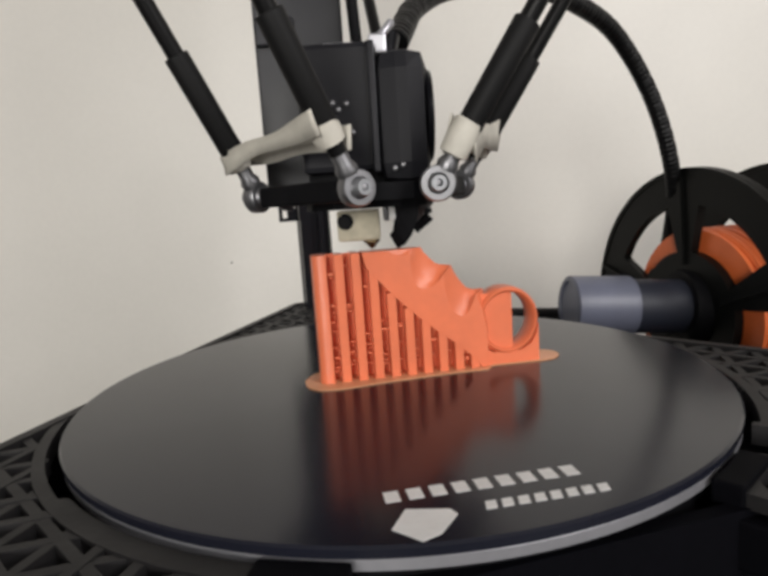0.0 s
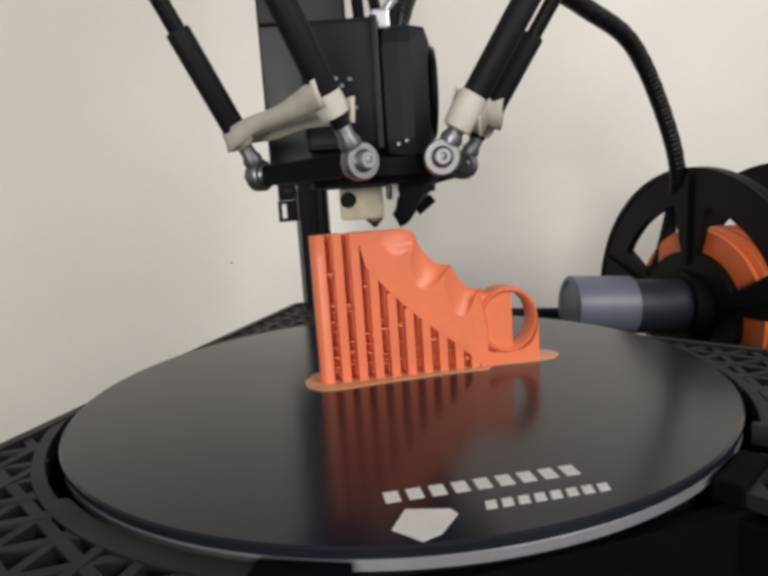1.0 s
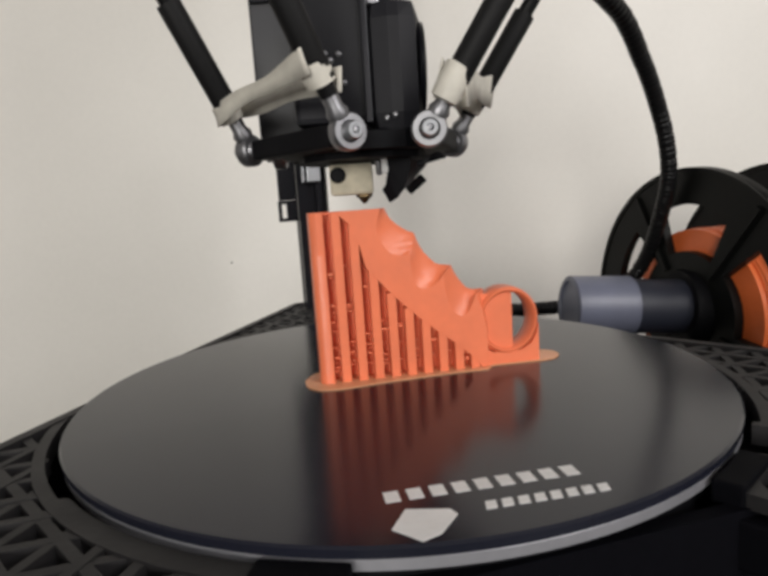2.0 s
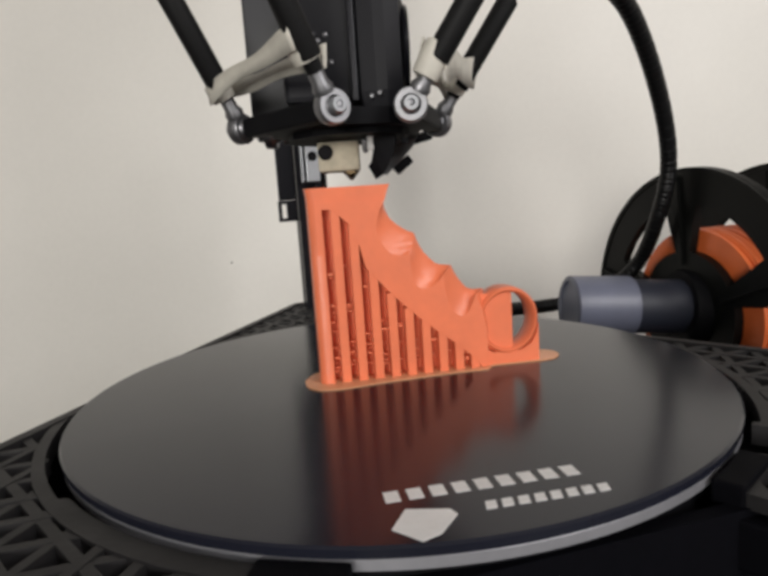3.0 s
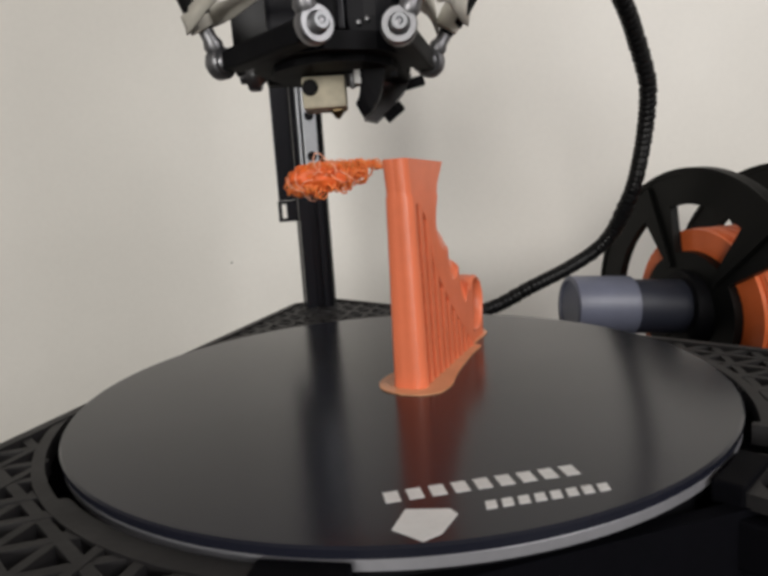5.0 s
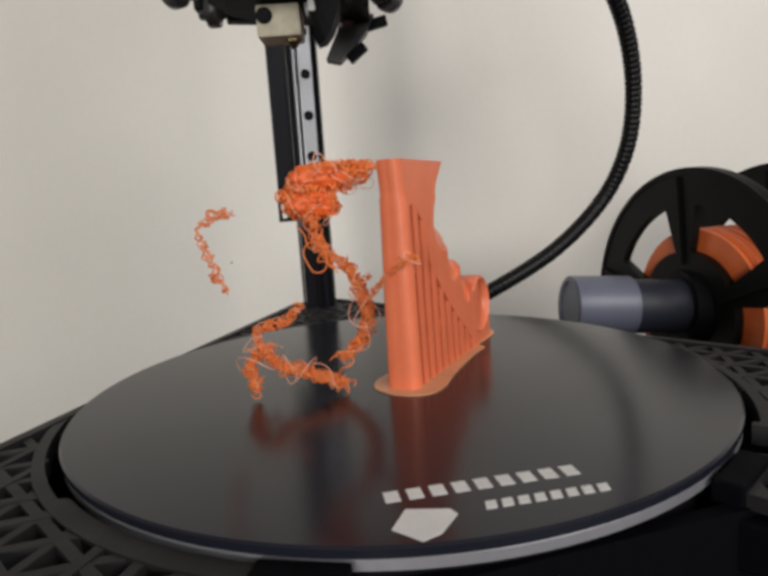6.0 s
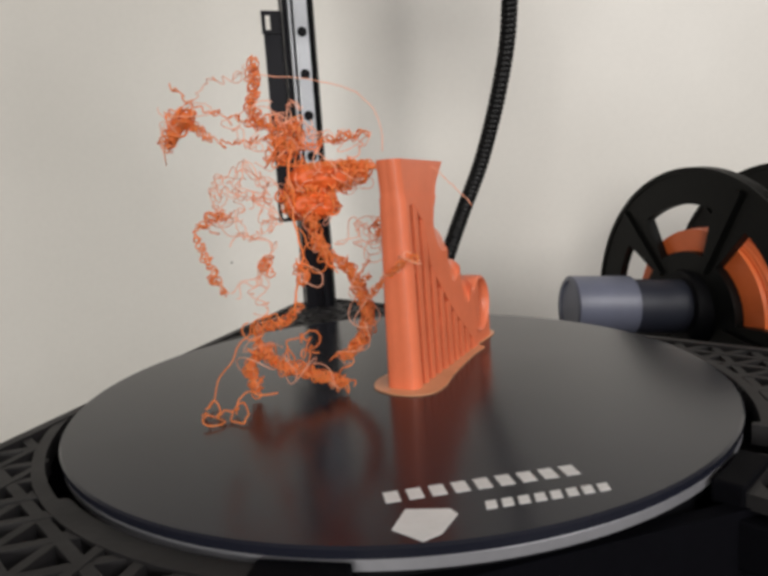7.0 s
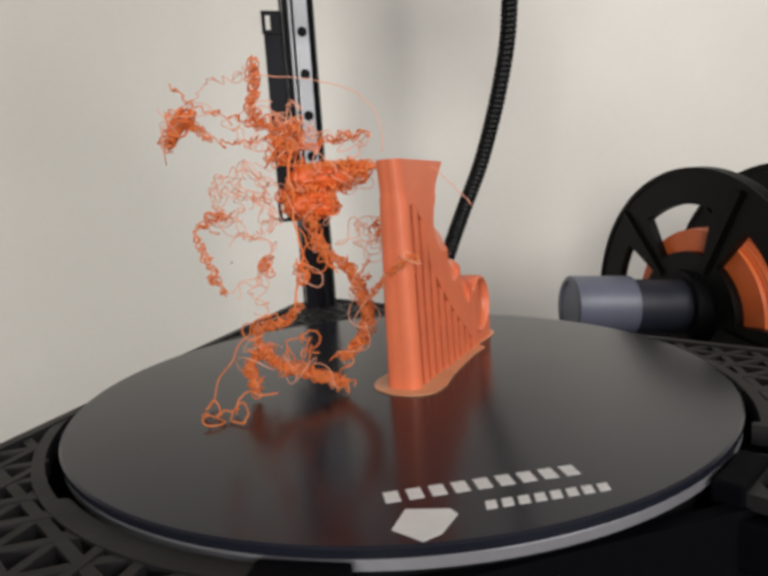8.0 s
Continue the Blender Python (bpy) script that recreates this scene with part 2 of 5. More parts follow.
def build_base():
    base = thing("printer_base", "black delta printer base with pierced triangle-pattern panels", "printer base", pose(0, 0, TABLE_Z))
    z0, z1 = 0.0, -0.012 - TABLE_Z
    side, corner = 0.1185, 0.208
    outer, inner = base_outline(side, corner, 0), base_outline(side - 0.004, corner - 0.004, 0)
    n = len(outer)
    for k in range(n):
        j = (k + 1) % n
        q = [outer[k], outer[j], inner[j], inner[k]]
        bm = bmesh.new()
        add_loft(bm, [(p.x, p.y, z0) for p in q], [(p.x, p.y, z1 + 0.004) for p in q])
        part("skirt_panel", bm, SKIRT, base)
    bm = bmesh.new()
    add_loft(bm, [(p.x, p.y, z1 - 0.022) for p in inner], [(p.x, p.y, z1 - 0.019) for p in inner])
    part("deck", bm, BLACK, base)
    RISE = (0.0106, 0.0086, 0.0085)
    # pierced corner panels: a flat collar round the bed and a truss of bars out to the corner
    top = z1 + 0.0085
    for k, (a_min, a_max, slot) in enumerate(((-62, 62, (99, 99)), (-60, 57, (-37, -2)), (-17, 62, (-16, 22)))):
        bear = REAR + 120 * k
        rng = random.Random(k)
        top = z1 + RISE[k]
        step, w = 0.0150, 0.0036

        def free(p):
            a = (math.degrees(math.atan2(p.y, p.x)) - bear + 180) % 360 - 180
            return inside(p, inner) and p.length > 0.1262 and a_min < a < a_max

        for d in (polar(1, bear + 90), polar(1, bear + 30), polar(1, bear - 30)):
            nrm = Vector((-d.y, d.x, 0))
            for i in range(-18, 19):
                run = []
                for s in range(-88, 89):
                    p = nrm * (i * step * 0.866) + d * (s * step / 4)
                    ok = free(p)
                    if ok:
                        run.append(p)
                    if (not ok or s == 88) and run:
                        if len(run) > 2:
                            a, b = run[0] - d * 0.003, run[-1] + d * 0.003
                            h = top - rng.random() * 0.0004
                            e = nrm * w / 2
                            bm = bmesh.new()
                            add_loft(bm, [(q.x, q.y, h - 0.005) for q in (a - e, b - e, b + e, a + e)], [(q.x, q.y, h) for q in (a - e * 0.8, b - e * 0.8, b + e * 0.8, a + e * 0.8)])
                            part("lattice_bar", bm, PANEL, base)
                        run = []
        bm = bmesh.new()
        m, ring = 90, []
        for i in range(m + 1):
            a = a_min + (a_max - a_min) * i / m
            r0 = 0.1241 if slot[0] < a < slot[1] else 0.1218
            if all(inside(polar(r, bear + a), outer) for r in (r0, 0.1278)):
                ring.append([bm.verts.new(polar(r, bear + a, z)) for r, z in ((r0, top - 0.006), (0.1278, top - 0.006), (0.1278, top + 0.0002), (r0, top + 0.0002))])
        for a, b in zip(ring, ring[1:]):
            for e in range(4):
                bm.faces.new((a[e], a[(e + 1) % 4], b[(e + 1) % 4], b[e]))
        bm.faces.new(ring[0][::-1])
        bm.faces.new(ring[-1])
        part("bed_collar", bm, PANEL, base)
    # plain bars along the outer edges, broken where the bed overhangs them
    for i in range(n):
        a, b = outer[i], outer[(i + 1) % n]
        d = (b - a).normalized()
        nrm = Vector((-d.y, d.x, 0)) * 0.0045
        foot = (a + b) / 2
        if abs((math.degrees(math.atan2(foot.y, foot.x)) - REAR + 180) % 360 - 180) > 175:
            continue
        runs = [(a, b)] if foot.length > 0.15 else [(a, foot - d * 0.03), (foot + d * 0.03, b)]
        for p0, p1 in runs:
            bm = bmesh.new()
            q = [p0, p1, p1 + nrm, p0 + nrm]
            top = z1 + RISE[round(((math.degrees(math.atan2((p0 + p1).y, (p0 + p1).x)) - REAR) % 360) / 120) % 3]
            add_loft(bm, [(p.x, p.y, z1 + 0.0042) for p in q], [(p.x, p.y, top + 0.0006) for p in q])
            part("edge_bar", bm, PANEL, base)
    return base


build_base()


def build_bed():
    bed = thing("print_bed", "round black coated glass print bed with white printed marks", "print bed", pose(0, 0, 0))
    e = 0.0006
    smooth_by_angle(part("glass_plate", lathe([(0, 0), (BED_R - e, 0), (BED_R, -e), (BED_R, -0.0026), (0, -0.0026)], 160), GLASS_BED, bed, smooth=True))
    smooth_by_angle(part("heater_plate", lathe([(0, -0.0028), (0.1192, -0.0028), (0.1196, -0.0032), (0.1196, -0.0056), (0, -0.0056)], 160), SILVER, bed, "silver aluminium heater plate", smooth=True))
    smooth_by_angle(part("insulation", lathe([(0, -0.0058), (0.117, -0.0058), (0.117, -0.028), (0, -0.028)], 96), BLACK, bed, smooth=True))
    # white marks: slanted letter-sized bars in two rows, and a faceted badge
    turn = pose(0, 0, 0, 0, 0, 9.5)

    def mark(x, y, wide, high, slant):
        bm = bmesh.new()
        q = [turn @ Vector((x + a * wide + slant * b, y + b * high, 0)) for a, b in ((0, 0), (1, 0), (1, 1), (0, 1))]
        add_loft(bm, [(p.x, p.y, -0.0002) for p in q], [(p.x, p.y, 0.00012) for p in q])
        return bm

    for i in range(9):
        part("white_bar", mark(-0.0222 + i * 0.0056, -0.1004, 0.0036, 0.0050, 0.0), WHITE_INK, bed)
    for i in range(8):
        part("white_bar", mark(-0.0012 + i * 0.0039, -0.1096, 0.0026, 0.0034, 0.0008), WHITE_INK, bed)
    badge = bmesh.new()
    q = [Vector(p) for p in ((-0.0043, -0.1140), (-0.0010, -0.1060), (0.0090, -0.1070), (0.0104, -0.1094), (0.0062, -0.1165), (0.0020, -0.1190))]
    add_loft(badge, [(p.x, p.y, -0.0002) for p in q], [(p.x, p.y, 0.00014) for p in q])
    part("white_badge", badge, WHITE_INK, bed)
    return bed


build_bed()


def build_clip(bear, wide):
    c = thing("bed_clip", "small black plastic clip holding the bed edge", "clip", pose(0, 0, 0, 0, 0, bear), group="bed clips")
    part("jaw", box((0.1240, 0, -0.0058), (0.0075, wide, 0.0062), 0.0008), SKIRT, c)
    part("foot", box((0.129, 0, -0.0165), (0.012, wide * 1.2, 0.013), 0.001), SKIRT, c)
    smooth_by_angle(part("screw", lathe([(0, 0.0), (0.002, 0), (0.0022, 0.0006), (0.0018, 0.0016), (0, 0.0018)], 16, pose(0.1305, 0, -0.0102)), ANODISED, c, smooth=True))


build_clip(-100.8, 0.0205)
# added bed clip, covering the silver heater edge where it shows dark
build_clip(-47.3, 0.0220)


def build_tab():
    t = thing("corner_tab", "dark plastic corner tab with an oval hole beside the bed", "bracket", pose(0, 0, -0.0045, 0, 0, -48))
    bm = bmesh.new()
    n = 28
    rows = []
    for i in range(n):
        a = 2 * math.pi * i / n
        c, s = math.cos(a), math.sin(a)
        k = 1 / max(abs(c), abs(s))
        o = (0.1325 + 0.0115 * max(-1, min(1, c * k * 0.93)), 0.004 + 0.0135 * max(-1, min(1, s * k * 0.93)))
        h = (0.1325 + 0.0046 * c, 0.004 + 0.0080 * s)
        rows.append([bm.verts.new((x, y, z)) for (x, y), z in ((o, -0.004), (o, 0), (h, 0), (h, -0.004))])
    for i in range(n):
        a, b = rows[i], rows[(i + 1) % n]
        for k in range(4):
            bm.faces.new((a[k], a[(k + 1) % 4], b[(k + 1) % 4], b[k]))
    part("tab_plate", bm, PANEL, t)
    part("tab_post", box((0.1405, 0.004, -0.0112), (0.005, 0.022, 0.0146), 0.0006), BLACK, t)


build_tab()


def build_tower():
    bear = REAR
    base = polar(0.1965, bear, -0.006)
    t = thing("rear_tower", "black aluminium tower with a steel linear rail", "printer tower", Matrix.Translation(base) @ pose(0, 0, 0, 0, 0, bear + 90))
    # a slotted 20 mm square section; local -y faces away from the bed, +y towards it
    h, hi, s = 0.01, 0.62, 0.003
    prof = []
    for k in range(4):
        a = radians(90 * k)
        for x, y in ((-h, h), (-s, h), (-s, h - 0.0022), (-s - 0.002, h - 0.0022), (-s - 0.002, h - 0.005), (s + 0.002, h - 0.005), (s + 0.002, h - 0.0022), (s, h - 0.0022), (s, h)):
            prof.append((x * math.cos(a) + y * math.sin(a), -x * math.sin(a) + y * math.cos(a)))
    bm = bmesh.new()
    add_loft(bm, [(x, y, 0) for x, y in prof], [(x, y, hi) for x, y in prof])
    part("extrusion", bm, ANODISED, t)
    return t, base


TOWER, TOWER_BASE = build_tower()


def build_rail():
    # the steel rail on the tower's bed-side face
    rail = part("rail", box((-0.0008, 0.0135, 0.3505), (0.0092, 0.007, 0.519), 0.0008), RAIL, TOWER, "grey steel linear rail")
    part("rail_channel", box((0.0008, 0.0113, 0.3505), (0.0124, 0.0026, 0.519), 0.0004), ANODISED, rail)
    part("rail_lip", box((0.0062, 0.0135, 0.3505), (0.0016, 0.0062, 0.519), 0.0004), RAIL, rail)
    # toothed belt beside the rail
    bm = box((-0.0088, 0.0125, 0.305), (0.0012, 0.005, 0.61), 0.0003)
    for k in range(300):
        add_box(bm, (-0.0096, 0.0128, 0.01 + 0.002 * k), (0.0009, 0.0044, 0.0011))
    part("timing_belt", bm, SLEEVE, TOWER, "black toothed belt")
    z = 0.1078
    while z < 0.6:
        bm = lathe([(0, 0), (0.0021, 0), (0.003, 0.0006), (0.0032, 0.0002), (0, 0.0002)], 20, pose(-0.0008, 0.01715, z, -90))
        smooth_by_angle(part("rail_bolt", bm, BLACK, rail, smooth=True))
        z += 0.0265


build_rail()


def build_bracket():
    # black slotted strip clipped to the tower's flank
    b = part("side_strip", box((0.0166, 0.004, 0.1345), (0.0122, 0.003, 0.1092), 0.0005), ANODISED, TOWER, "black metal strip with slotted ends")
    for z in (0.0725, 0.1965):
        bm = bmesh.new()
        for x0, x1, z0, z1 in ((0.0105, 0.0178, -0.0072, 0.0072), (0.0210, 0.0235, -0.0072, 0.0072), (0.0178, 0.0210, -0.0072, -0.0048), (0.0178, 0.0210, 0.0048, 0.0072)):
            add_box(bm, ((x0 + x1) / 2, 0.004, z + (z0 + z1) / 2), (x1 - x0, 0.003, z1 - z0), 0.0002)
        part("slotted_tab", bm, ANODISED, b)


build_bracket()


# ---- spool on its pipe ----
AXIS = Vector((-0.974, -0.225, 0.0)).normalized()
SPOOL_C = Vector((0.2095, 0.1729, -0.0220))


def build_spool():
    m = Matrix.Translation(SPOOL_C) @ AXIS.to_track_quat("Z", "Y").to_matrix().to_4x4()
    sp = thing("filament_spool", "black plastic spool part-wound with orange filament", "filament spool", m)
    R, width = 0.1, 0.074
    for z in (0.0, -width):
        bm = bmesh.new()
        N = 144
        t = 0.0032

        def ring(r0, r1, za, zb):
            add_lathe(bm, [(r0, za), (r1, za), (r1, zb), (r0, zb)], N, None, True)

        ring(0.0755, R, z - t, z + t)
        ring(0.0965, R, z - t - 0.001, z + t + 0.001)
        flange = smooth_by_angle(part("flange", bm, SPOOL, sp, smooth=True))
        bm = bmesh.new()
        ring(0.0265, 0.043, z - t, z + t)
        smooth_by_angle(part("flange_boss", bm, SPOOL, flange, smooth=True))
        for k in range(5):
            bm = bmesh.new()
            a = 72 * k
            d, s = polar(1, a), polar(1, a + 90)
            w0, w1 = 0.0062, 0.0155
            q = [d * 0.041 - s * w0, d * 0.077 - s * w1, d * 0.077 + s * w1, d * 0.041 + s * w0]
            add_loft(bm, [(p.x, p.y, z - t * 0.98) for p in q], [(p.x, p.y, z + t * 0.98) for p in q])
            q = [d * 0.034 - s * 0.0018, d * 0.0945 - s * 0.0018, d * 0.0945 + s * 0.0018, d * 0.034 + s * 0.0018]
            add_loft(bm, [(p.x, p.y, z + t * 0.9) for p in q], [(p.x, p.y, z + t * 1.9) for p in q])
            part("flange_spoke", bm, SPOOL, flange)
    smooth_by_angle(part("hub", lathe([(0.0265, -width), (0.0295, -width), (0.0295, 0), (0.0265, 0)], 64, None, True), SPOOL, sp, smooth=True))
    bm = bmesh.new()
    add_lathe(bm, [(0.0305, -width + 0.004)] + [(0.0575 + 0.0012 * math.sin(i * 2.4), -width + 0.004 + (width - 0.008) * i / 30) for i in range(31)] + [(0.0305, -0.004)], 96, None, True)
    smooth_by_angle(part("filament_winding", bm, COIL, sp, "orange filament winding", smooth=True))
    return sp, m


SPOOL_OB, SPOOL_M = build_spool()


PIPE_A0, PIPE_DIR = Vector((0.1236, 0.1688, -0.0113)), Vector((0.997, 0.046, -0.069)).normalized()


def build_pipe():
    m = along(PIPE_A0, PIPE_A0 + PIPE_DIR)
    p = thing("spool_holder", "grey plastic pipe spool holder with a pale end sleeve", "spool holder", m)
    smooth_by_angle(part("pipe", lathe([(0.0135, 0.03), (0.0188, 0.03), (0.0188, 0.2), (0.0135, 0.2)], 64, None, True), PIPE_B, p, smooth=True))
    smooth_by_angle(part("pipe_collar", lathe([(0.0182, 0.078), (0.0245, 0.078), (0.0255, 0.08), (0.0255, 0.094), (0.0182, 0.094)], 48, None, True), BLACK, p, smooth=True))
    smooth_by_angle(part("end_sleeve", lathe([(0, 0.0015), (0.0172, 0.0015), (0.0176, 0.0), (0.0203, 0.0), (0.0213, 0.0008), (0.0213, 0.0415), (0.0208, 0.042), (0.0189, 0.042)], 64), PIPE_A, p, "pale blue-grey plastic end sleeve", smooth=True))
    q = PIPE_A0 + PIPE_DIR * 0.192
    hgt = q.z + 0.02 - TABLE_Z
    inv = m.inverted()
    part("post", box((0, 0, 0), (0.012, 0.05, hgt), 0.002, inv @ pose(q.x, q.y, TABLE_Z + hgt / 2)), BLACK, p)
    part("post_foot", box((0, 0, 0), (0.14, 0.1, 0.01), 0.002, inv @ pose(q.x, q.y, TABLE_Z + 0.005)), BLACK, p)


build_pipe()


# ---- the print head (its origin is the nozzle's tip) ----
JOINT_R, JOINT_S, JOINT_Z = 0.032, 0.0275, 0.0228
ROD_LENGTH, CARRIAGE_R = 0.27, 0.172


def joints():
    """The six ball joints on the head, as (bearing of their tower, place)."""
    out = []
    for k in range(3):
        b = REAR + 120 * k
        for s in (-1, 1):
            out.append((b, polar(JOINT_R, b, JOINT_Z) + polar(1, b + 90) * s * JOINT_S))
    return out


JOINTS = joints()


def rod_top(bear, foot, head):
    """Where the upper end of a rod runs on its tower, for the head at that place."""
    run = polar(CARRIAGE_R - JOINT_R, bear) - Vector((head.x, head.y - 0.003, 0))
    flat = Vector((run.x, run.y, 0))
    return head + foot + flat + Vector((0, 0, math.sqrt(ROD_LENGTH ** 2 - flat.length_squared)))


def ribbon(pts, wide, thick, twist, waist=0.35):
    """A flat band along points, turning over as it goes."""
    bm = bmesh.new()
    P = spline(pts, 28)
    rows = []
    for i, p in enumerate(P):
        t = (P[min(i + 1, 27)] - P[max(i - 1, 0)]).normalized()
        side = t.cross(Vector((0, 0, 1))).normalized()
        up = side.cross(t)
        a = twist[0] + (twist[1] - twist[0]) * i / 27
        u = up * math.cos(a) + side * math.sin(a)
        v = side * math.cos(a) - up * math.sin(a)
        w = wide * (1 - waist * math.sin(math.pi * i / 27) ** 2) / 2
        rows.append([bm.verts.new(p + u * x * w + v * y * thick / 2) for x, y in ((-1, -1), (-0.4, -1.5), (0.3, -0.8), (1, -1), (1, 1), (-1, 1))])
    for a, b in zip(rows, rows[1:]):
        for k in range(6):
            bm.faces.new((a[k], a[(k + 1) % 6], b[(k + 1) % 6], b[k]))
    bm.faces.new(rows[0][::-1])
    bm.faces.new(rows[-1])
    return bm


def build_head():
    h = thing("extruder", "black delta extruder carriage with fans, steel ball joints and brass nozzle", "extruder")
    smooth_by_angle(part("nozzle", lathe([(0, 0), (0.0006, 0), (0.0026, 0.0024), (0.0032, 0.0026), (0.0032, 0.005), (0.0022, 0.0052), (0.0022, 0.008), (0, 0.008)], 6), BRASS, h, "dull brass nozzle"))
    block = part("heater_block", box((-0.0045, 0.001, 0.0095), (0.0165, 0.014, 0.0118), 0.0012), CERAMIC, h, "cream insulated heater block")
    smooth_by_angle(part("heater_plug", lathe(rod_profile(0.0031, 0, 0.0012), 20, pose(-0.0095, -0.0057, 0.0112, 90)), BLACK, block, smooth=True))
    part("wire_stub", lathe(rod_profile(0.0012, 0, 0.012), 10, along((0.0065, -0.002, 0.0105), (0.0058, -0.001, 0.025))), STEEL, h, smooth=True)
    # the plate: a triangle with cut corners, and an arm to each pair of joints
    bm = bmesh.new()
    out = [polar(0.031, REAR + 60 * k + d) for k in range(6) for d in (-17, 17)]
    add_loft(bm, [(p.x, p.y, 0.0185) for p in out], [(p.x, p.y, 0.0245) for p in out])
    part("carrier_plate", bm, BLACK, h)
    bm = bmesh.new()
    out = [polar(0.0245, REAR + 60 * k + d) for k in range(6) for d in (-14, 14)]
    add_loft(bm, [(p.x, p.y, 0.016) for p in out], [(p.x, p.y, 0.0188) for p in out])
    part("under_plate", bm, BLACK, h)
    for b in (REAR, REAR + 120, REAR + 240):
        d = polar(1, b)
        q = pose(d.x * (JOINT_R - 0.001), d.y * (JOINT_R - 0.001), JOINT_Z - 0.0005, 0, 0, b)
        part("joint_bar", box((0, 0, 0), (0.008, JOINT_S * 2 - 0.009, 0.0075), 0.0012, q), BLACK, h)
        for s in (-1, 1):
            c = d * JOINT_R + polar(1, b + 90) * s * JOINT_S + Vector((0, 0, JOINT_Z))
            o = c + polar(1, b + 90) * s * 0.0046 + d * 0.0012
            stud = part("joint_stud", lathe(rod_profile(0.0024, 0, 0.012), 16, along(c - polar(1, b + 90) * s * 0.006, c)), STEEL, h, smooth=True)
            ball = smooth_by_angle(part("ball_joint", lathe([(0.0043 * math.sin(math.pi * i / 14), -0.0043 * math.cos(math.pi * i / 14)) for i in range(15)], 24, Matrix.Translation(c)), STEEL, h, "polished steel ball joint", smooth=True), 60)
            smooth_by_angle(part("joint_ring", lathe([(0.0036, -0.0026), (0.0055, -0.0026), (0.006, -0.0018), (0.006, 0.0018), (0.0055, 0.0026), (0.0036, 0.0026)], 28, along(c + (o - c) * 0.15, o), True), STEEL, ball, smooth=True))
            smooth_by_angle(part("joint_cap", lathe([(0.0, 0.0052), (0.001, 0.0052), (0.0013, 0.0066), (0.0024, 0.0066), (0.0028, 0.0060), (0.0028, 0.002), (0, 0.002)], 20, along(c, o)), RAIL, ball, smooth=True))
    # hot end body, fan and back plate
    part("fan_shroud", box((-0.0085, 0.002, 0.0522), (0.029, 0.032, 0.0455), 0.0022), FAN, h)
    part("shroud_cap", box((-0.0075, 0.004, 0.0758), (0.012, 0.018, 0.0025), 0.0008), SILVER, h, "silver metal cap")
    part("shroud_rib", box((0.0042, -0.0142, 0.0515), (0.0028, 0.004, 0.046), 0.0007), ANODISED, h)
    fan = part("side_fan", box((0.0145, -0.001, 0.0478), (0.019, 0.036, 0.0475), 0.0075), FAN, h)
    smooth_by_angle(part("fan_ring", lathe([(0.012, 0), (0.0165, 0), (0.017, 0.001), (0.0165, 0.0022), (0.0125, 0.0022)], 40, pose(0.0235, -0.001, 0.049, 0, 90), True), ANODISED, fan, smooth=True))
    for x, z in ((-0.0105, 0.054), (-0.0085, 0.0515), (-0.0055, 0.0535), (-0.004, 0.0435), (0.0105, 0.0295), (0.0135, 0.0305)):
        smooth_by_angle(part("screw_head", lathe([(0, 0.0009), (0.0005, 0.0009), (0.0009, 0.0007), (0.0011, 0.0003), (0.0011, 0), (0, 0)], 14, pose(x, -0.0139 if x < 0.004 else -0.0189, z, 90)), STEEL, h, smooth=True))
    back = part("back_plate", box((-0.0245, 0.0225, 0.066), (0.036, 0.006, 0.086), 0.001), PLATE, h)
    part("back_ledge", box((-0.034, 0.019, 0.0885), (0.016, 0.004, 0.011), 0.001), ANODISED, back)
    part("inner_block", box((-0.004, 0.008, 0.0275), (0.036, 0.028, 0.0075), 0.001), BLACK, h)
    # curved air duct under the side fan
    bm = bmesh.new()
    arc = [(0.0142, 0.026, 0.0085), (0.0142, 0.019, 0.0082), (0.0137, 0.0125, 0.0072), (0.0125, 0.0075, 0.006), (0.0108, 0.004, 0.0046), (0.0085, 0.0022, 0.0022)]
    rows = []
    for i, (x, z, w) in enumerate(arc):
        thick = 0.0118 - 0.0012 * i
        a = radians(-8 - 11 * i)
        dx, dz = thick / 2 * math.cos(a), thick / 2 * math.sin(a)
        rows.append([bm.verts.new((x + sx * dx, -0.002 + sy * w, z + sx * dz)) for sx, sy in ((-1, -1), (1, -1), (1, 1), (-1, 1))])
    for a, b in zip(rows, rows[1:]):
        for k in range(4):
            bm.faces.new((a[k], a[(k + 1) % 4], b[(k + 1) % 4], b[k]))
    bm.faces.new(rows[0][::-1])
    bm.faces.new(rows[-1])
    duct = part("air_duct", bm, BLACK, h)
    bm = bmesh.new()
    flank = [(0.0094, 0.0045), (0.0152, 0.0030), (0.0207, 0.0077), (0.0282, 0.0153), (0.0319, 0.0224), (0.0190, 0.0246), (0.0141, 0.0139)]
    add_loft(bm, [(x, 0.0380, z) for x, z in flank], [(x, 0.0460, z) for x, z in flank])
    part("duct_flank", bm, GREY, duct, "grey moulded duct flank")
    part("duct_arm", box((0.0240, 0.0300, 0.0215), (0.0120, 0.0300, 0.0050), 0.0006), BLACK, duct)
    for x, z, a in ((0.0341, 0.0195, -12), (0.0245, 0.0072, -38)):
        part("duct_lug", box((0, 0, 0), (0.0096, 0.004, 0.0044), 0.0006, pose(x - 0.0012, 0.0420, z, 0, a)), BLACK, duct)
